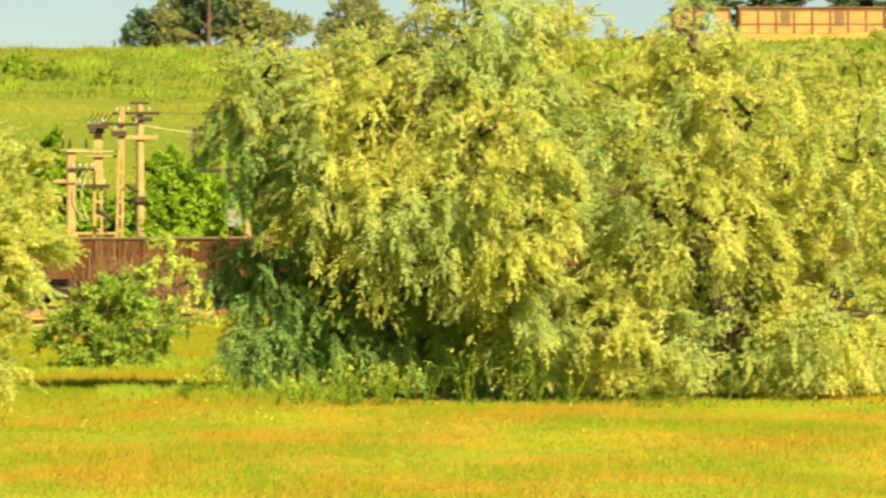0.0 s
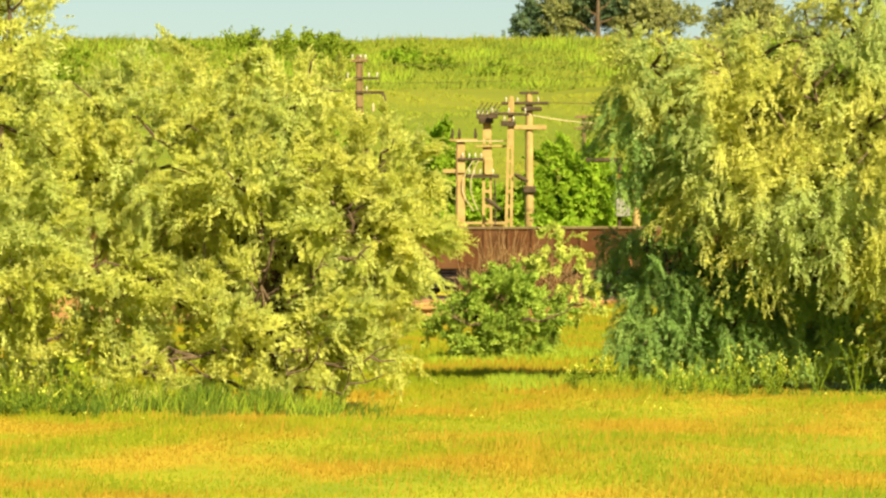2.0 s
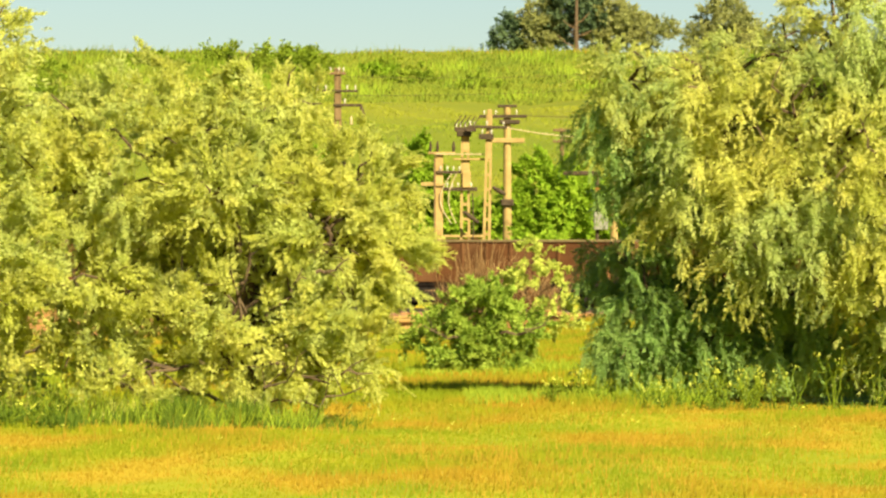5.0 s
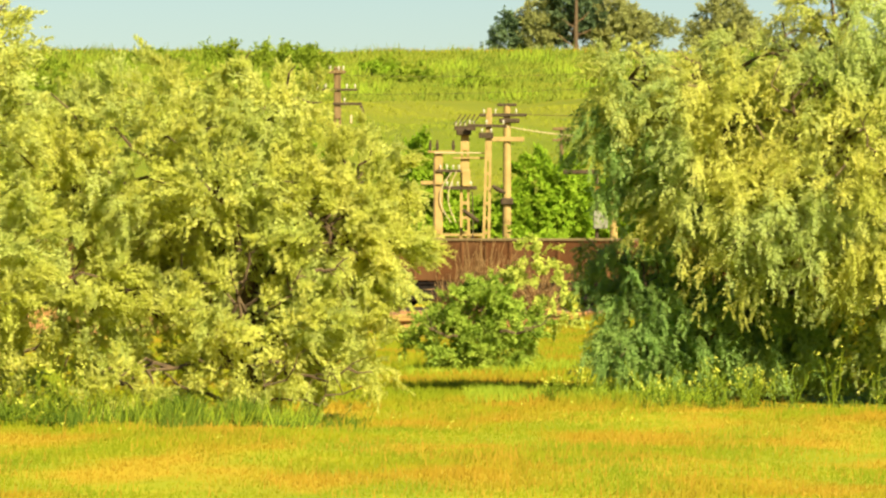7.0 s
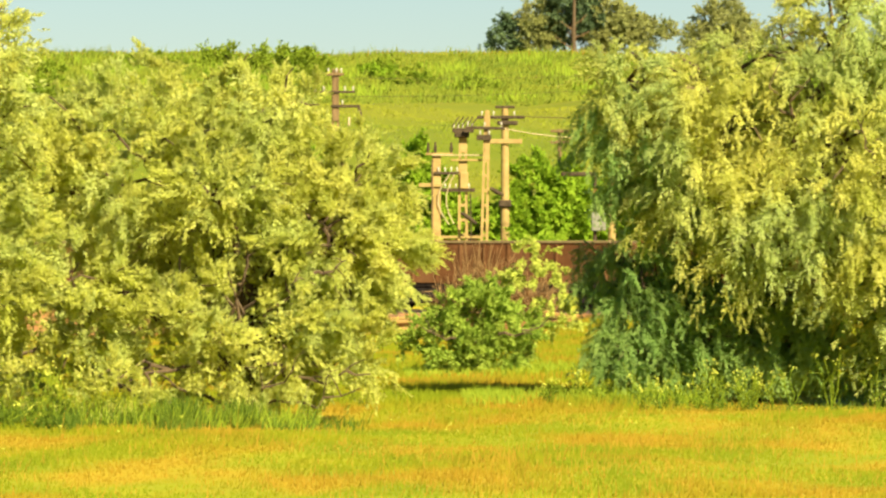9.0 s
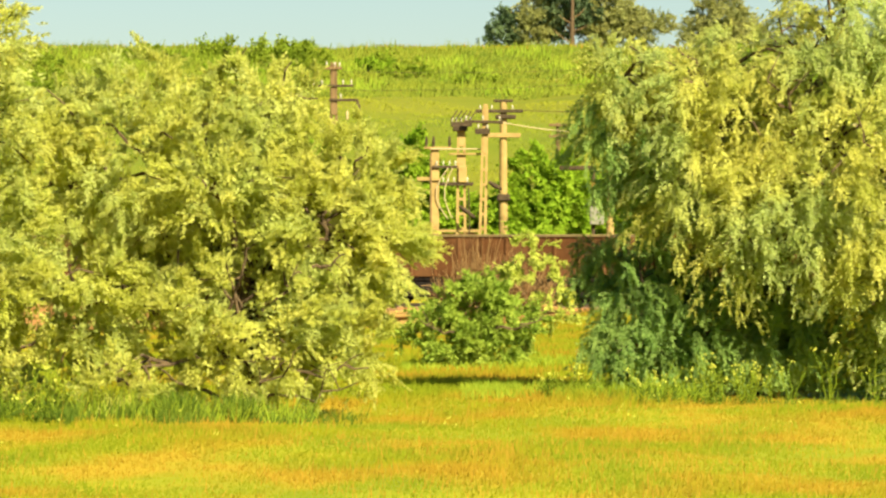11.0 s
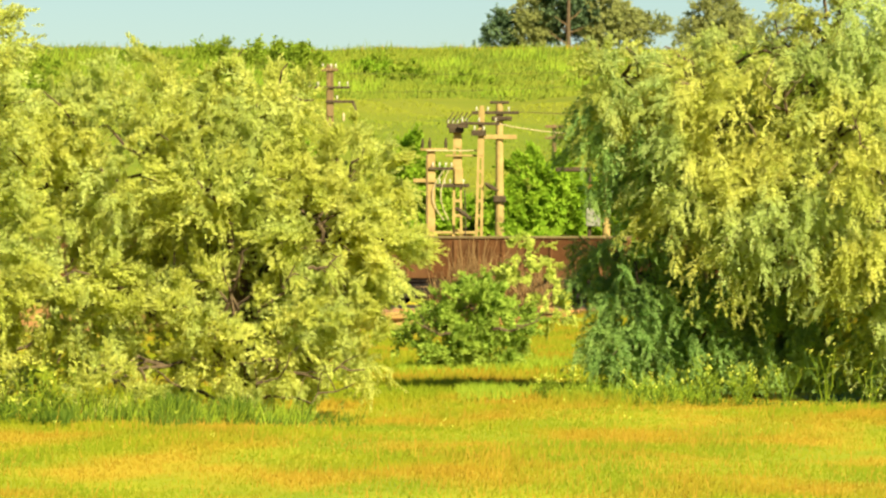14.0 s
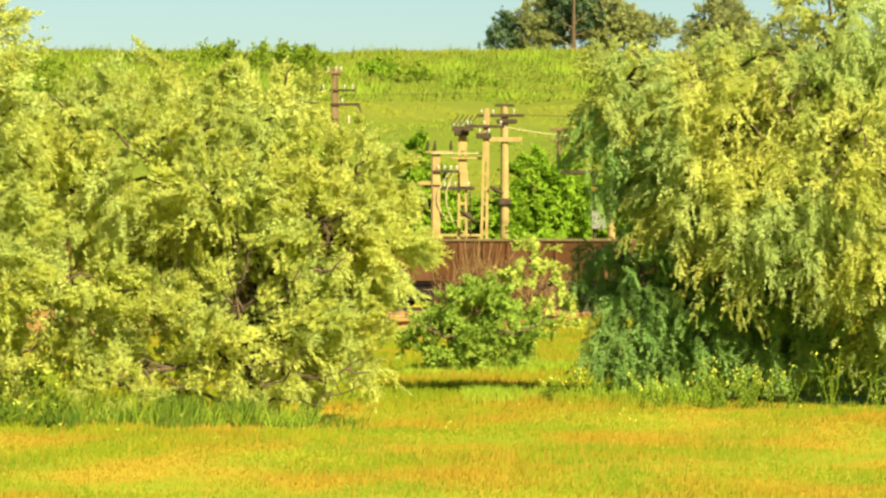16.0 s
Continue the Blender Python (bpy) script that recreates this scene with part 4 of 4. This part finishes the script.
wire((2.5, 215.6, 7.8), (5.75, 216, 7.36), 0.06, 0.022, "pale thick overhead cable between poles", "cable")
wire((5.75, 216, 7.36), (20, 217, 7.9), 0.25, 0.022, "pale thick overhead cable between poles", "cable")
for z, far in ((9.9, 12.2), (9.1, 11.6)):
    wire((-4.1, 214.9, z), (16, 262, far), 0.3, 0.008, "thin dark overhead wire above the slope")
for k in (-0.5, 0.4):
    wire((2.78 + k, 219.8, 8.4), (26, 244, 9.4), 0.3, 0.008, "thin dark overhead wire above the slope")


# ---- loose planks before the track ----
for i, (x, y, z, turn, tip) in enumerate(((-1.2, 191.6, 0.06, 3, 0), (-0.9, 191.9, 0.2, -5, 2), (-1.5, 191.8, 0.34, 2, -1), (-0.6, 191.4, 0.06, -2, 0), (-1.1, 192.1, 0.48, -4, -3),
                                          (-2.6, 192.4, 0.06, 6, 0), (-2.4, 192.3, 0.2, -3, 1), (4.6, 190.4, 0.2, -18, 12), (4.4, 190.8, 0.08, -12, 0))):
    plank = tagged(part("loose_plank", boxed(0, 0, 0, 1.9 + 0.3 * math.sin(i * 2.1), 0.24, 0.13, bevel=0.02), "plank"), "weathered tan timber plank lying beside the track", "plank", "loose planks")
    plank.matrix_basis = pose(x, y, ground_z(x, y) + z, 0, tip, turn)


# ---- dead brush before the wagons ----
def make_dead_brush(x, y, seed, high):
    rng = np.random.default_rng(seed)
    n = 48
    z0 = ground_z(x, y)
    top = empty("dead_brush", pose(x, y, z0), "dry brown leafless brush beside the track", "brush", "dead brush by the track")
    bm = bmesh.new()
    for _ in range(n):
        a, b = rng.normal(size=2) * 0.5
        end = Vector((a + rng.normal() * 0.5, b, high * rng.uniform(0.5, 1.05)))
        pts = limb_points((a * 0.6, b * 0.6, 0), end, rng, 3, 0.0)
        tube(bm, pts, [0.03, 0.025, 0.018, 0.01], 3)
        for _ in range(2):
            tip = pts[2] + Vector(rng.normal(size=3)) * 0.28 + Vector((0, 0, 0.25))
            tube(bm, [pts[1], pts[2].lerp(tip, 0.5), tip], [0.018, 0.014, 0.008], 3)
    tagged(part("stalk", bm, "twig", top), kind="stuff")


for i, (x, y, h) in enumerate(((0.5, 193, 2.3), (1.5, 192.5, 3.3), (2.6, 192.5, 2.5), (3.9, 192, 1.9))):
    make_dead_brush(x, y, 61 + i, h)


# ---- flowering weeds ----
def make_weed(x, y, high, seed):
    rng = np.random.default_rng(seed)
    top = empty("flowering_weed", pose(x, y, ground_z(x, y), 0, 0, rng.uniform(0, 360)), "tall green weed with small yellow flowers", "plant", "flowering weeds under the trees")
    stems, tips = bmesh.new(), []
    for _ in range(4):
        a = rng.uniform(0, 2 * math.pi)
        end = Vector((math.cos(a), math.sin(a), 0)) * rng.uniform(0.08, 0.32) + Vector((0, 0, high * rng.uniform(0.6, 1.1)))
        pts = limb_points((0, 0, 0), end, rng, 3, 0.02)
        tube(stems, pts, [0.009, 0.008, 0.006, 0.004], 4)
        tips.append(end)
        for k in range(2):
            t2 = pts[2] + Vector(rng.normal(size=3)) * 0.12 + Vector((0, 0, 0.12))
            tube(stems, [pts[2], t2], [0.006, 0.004], 4)
            tips.append(t2)
    tagged(part("stalk", stems, "weed", top), kind="stuff")
    n = 34
    base = np.stack([rng.normal(size=n) * 0.1, rng.normal(size=n) * 0.1, rng.uniform(0.02, 0.5, n) * high], axis=1)
    blades("foliage", base, rng.normal(size=(n, 3)) + [0, 0, 0.5], rng.uniform(0.07, 0.18, n), rng.uniform(0.015, 0.04, n), "weed_green", top, rng)["kind"] = "stuff"
    pts = np.repeat(np.array([tuple(t) for t in tips[::3]]), 5, axis=0)
    pts = pts + rng.normal(size=pts.shape) * 0.03
    blades("blossom", pts, rng.normal(size=pts.shape) + [0, 0, 0.6], np.full(len(pts), 0.036), np.full(len(pts), 0.03), "flower", top, rng)["kind"] = "stuff"


rng = np.random.default_rng(70)
for i in range(17):
    make_weed(3.2 + 6.2 * rng.uniform() ** 1.1, 80.2 + rng.uniform(0, 2.0), rng.uniform(0.4, 0.95), 100 + i)
for i in range(10):
    make_weed(-7.0 + rng.uniform(0, 1.6), 71.4 + rng.uniform(0, 1.4), rng.uniform(0.35, 0.6), 200 + i)
for i in range(6):
    make_weed(-6.6 + rng.uniform(0, 1.2), 72.4 + rng.uniform(0, 0.8), rng.uniform(0.6, 0.95), 230 + i)
for i in range(10):
    make_weed(1.3 + rng.uniform(0, 2.4), 83.0 + rng.uniform(0, 2.6), rng.uniform(0.3, 0.48), 250 + i)
scatter("tall_weeds", -7.6, -1.0, 70.6, 75.4, 5000, 56, 0.33, 0.03, "weed_green", "tall green weeds round the foot of the olive trees", 0.35, "weeds", keep=foot_of_olives)
scatter("tall_weeds", -5.2, -1.6, 73.0, 75.4, 5200, 63, 0.72, 0.034, "weed_green", "tall ragged green grass before the olive tree", 0.5, "weeds",
        keep=lambda x, y, g: g.uniform(size=len(x)) < np.clip(2 * np.sin(x * 4.3 + 1.6 * np.sin(x * 1.9) + 0.6 * y) - 0.7, 0.03, 1))
scatter("tall_weeds", -5.2, -1.8, 72.6, 74.6, 420, 64, 0.62, 0.022, "weed", "single bright grass stems before the olive tree", 0.28, "weeds")
scatter("tall_weeds", 2.4, 16, 81.0, 84.6, 1500, 57, 0.26, 0.03, "weed_green", "tall green weeds round the foot of the willows", 0.4, "weeds", keep=clumps)
scatter("tall_weeds", 0.4, 4.6, 83.2, 87.5, 8000, 59, 0.33, 0.03, "weed", "bright green weeds in the gap between the trees", 0.4, "weeds", keep=clumps)
scatter("meadow_grass", -3.0, 3.4, 79.5, 95.0, 24000, 68, 0.22, 0.03, "grass", "bright meadow grass in the gap between the trees", 0.45, "grass",
        keep=lambda x, y, g: g.uniform(size=len(x)) < np.clip((y - 80.5 - 1.2 * np.sin(x * 1.9)) / 6, 0.03, 1))
scatter("tall_weeds", -0.8, 2.8, 104.5, 107.5, 5000, 58, 0.3, 0.04, "weed", "tall green grass round the foot of the bush", 0.4, "weeds", keep=clumps)

scatter("dry_stalks", -8, 16, 50, 82, 260, 60, 0.5, 0.012, "dry_grass", "single tall dry stalks in the meadow", 0.12, "grass")
rng = np.random.default_rng(62)
fx, fy = rng.uniform(-7, 15, 60), rng.uniform(58, 83, 60)
fb = np.repeat(np.stack([fx, fy, lift(fx, fy) + rng.uniform(0.15, 0.34, 60)], axis=1), 5, axis=0)
tagged(blades("meadow_flowers", fb + rng.normal(size=fb.shape) * 0.012, rng.normal(size=fb.shape) + [0, 0, 0.6], np.full(len(fb), 0.024), np.full(len(fb), 0.02), "flower", None, rng),
       "small yellow meadow flowers on thin stems", "flowers", kind="stuff")

# ---- shrubs on the bank ----
rng = np.random.default_rng(80)
for i in range(40):
    x, y = rng.uniform(-30, 62), rng.uniform(347, 378)
    z = ground_z(x, y)
    w = rng.uniform(0.7, 1.5)
    make_tree("bank_shrub", x, y, [(x, y, z + 0.2, w * 1.4, w, 0.5), (x + w * 1.2, y + 0.3, z + 0.1, w * 1.2, w, 0.4)], 300 + i,
              "shrub_leaf" if i % 4 else "green_leaf", "low green shrub on the grassy bank", "shrub", "shrubs on the bank",
              trunk_r=0.05, leaf=0.2, leaf_w=0.12, twig=0.8, spacing=0.75, shoots=11, leaves=10, spread=0.1, up=0.8, floor=-0.3, inner=False, branches=0)


# ---- old wagons on the hilltop ----
def make_old_wagon(x, y, long, label):
    z0 = ground_z(x, y) + 0.05
    top = empty("covered_wagon", pose(x, y, z0), label, "wagon", "old wagons on the hilltop")
    part("underframe", boxed(0, 0, 0.75, long, 2.4, 0.25, bevel=0.03), "brown", top)
    part("body", boxed(0, 0, 1.95, long - 0.1, 2.6, 2.1, bevel=0.03), "plank", top, "sunlit pale plank body")
    n = max(2, int(long / 1.5))
    for k in range(n + 1):
        part("post", boxed(-long / 2 + 0.1 + k * (long - 0.2) / n, -1.33, 1.95, 0.16, 0.1, 2.15, bevel=0.02), "brown", top)
    for z in (0.95, 1.75, 2.9):
        part("rail", boxed(0, -1.32, z, long, 0.07, 0.1), "brown", top)
    # the body is closed: dark boards paint the shade of open hatches
    for k in range(n):
        if (k * 5 + int(long)) % 3 == 1:
            part("hatch_shade", boxed(-long / 2 + 0.1 + (k + 0.5) * (long - 0.2) / n, -1.315, 2.2, 0.8, 0.05, 1.2), "old_wood", top, "dark board standing for the shade inside an open hatch")
    part("roof", boxed(0, 0, 3.08, long + 0.3, 2.9, 0.16, bevel=0.06), "brown", top, "brown flat roof")
    for dx in (-long * 0.33, long * 0.33):
        for yy in (-0.9, 0.9):
            part("wheel", wheel(bmesh.new(), dx, yy, 0.42), "black", top)


make_old_wagon(50.8, 410, 4.6, "short brown-framed covered wagon with pale plank sides")
make_old_wagon(59.8, 410, 12.0, "long brown-framed covered wagon with pale plank sides")
tank = empty("metal_tank", pose(51.2, 407.6, ground_z(51.2, 407.6)), "blue-grey upright metal tank beside the wagons", "tank")
part("shell", tube(bmesh.new(), [(0, 0, 0), (0, 0, 2.5), (0, 0, 2.7)], [0.6, 0.6, 0.4], 16), "blue", tank)
rng = np.random.default_rng(90)
bm = bmesh.new()
rows = []
for i in range(31):
    x = 44 + i
    rows.append([bm.verts.new((x, y, ground_z(x, y) + h)) for y, h in ((388.5, 0.02), (391.5, 0.6), (411.5, 0.55), (412.5, 0.02))])
for a, b in zip(rows, rows[1:]):
    for k in range(3):
        bm.faces.new((a[k], b[k], b[k + 1], a[k + 1]))
tagged(part("earth_bank", bm, "earth"), "strip of bare orange earth below the old wagons", "earth bank", kind="structure")
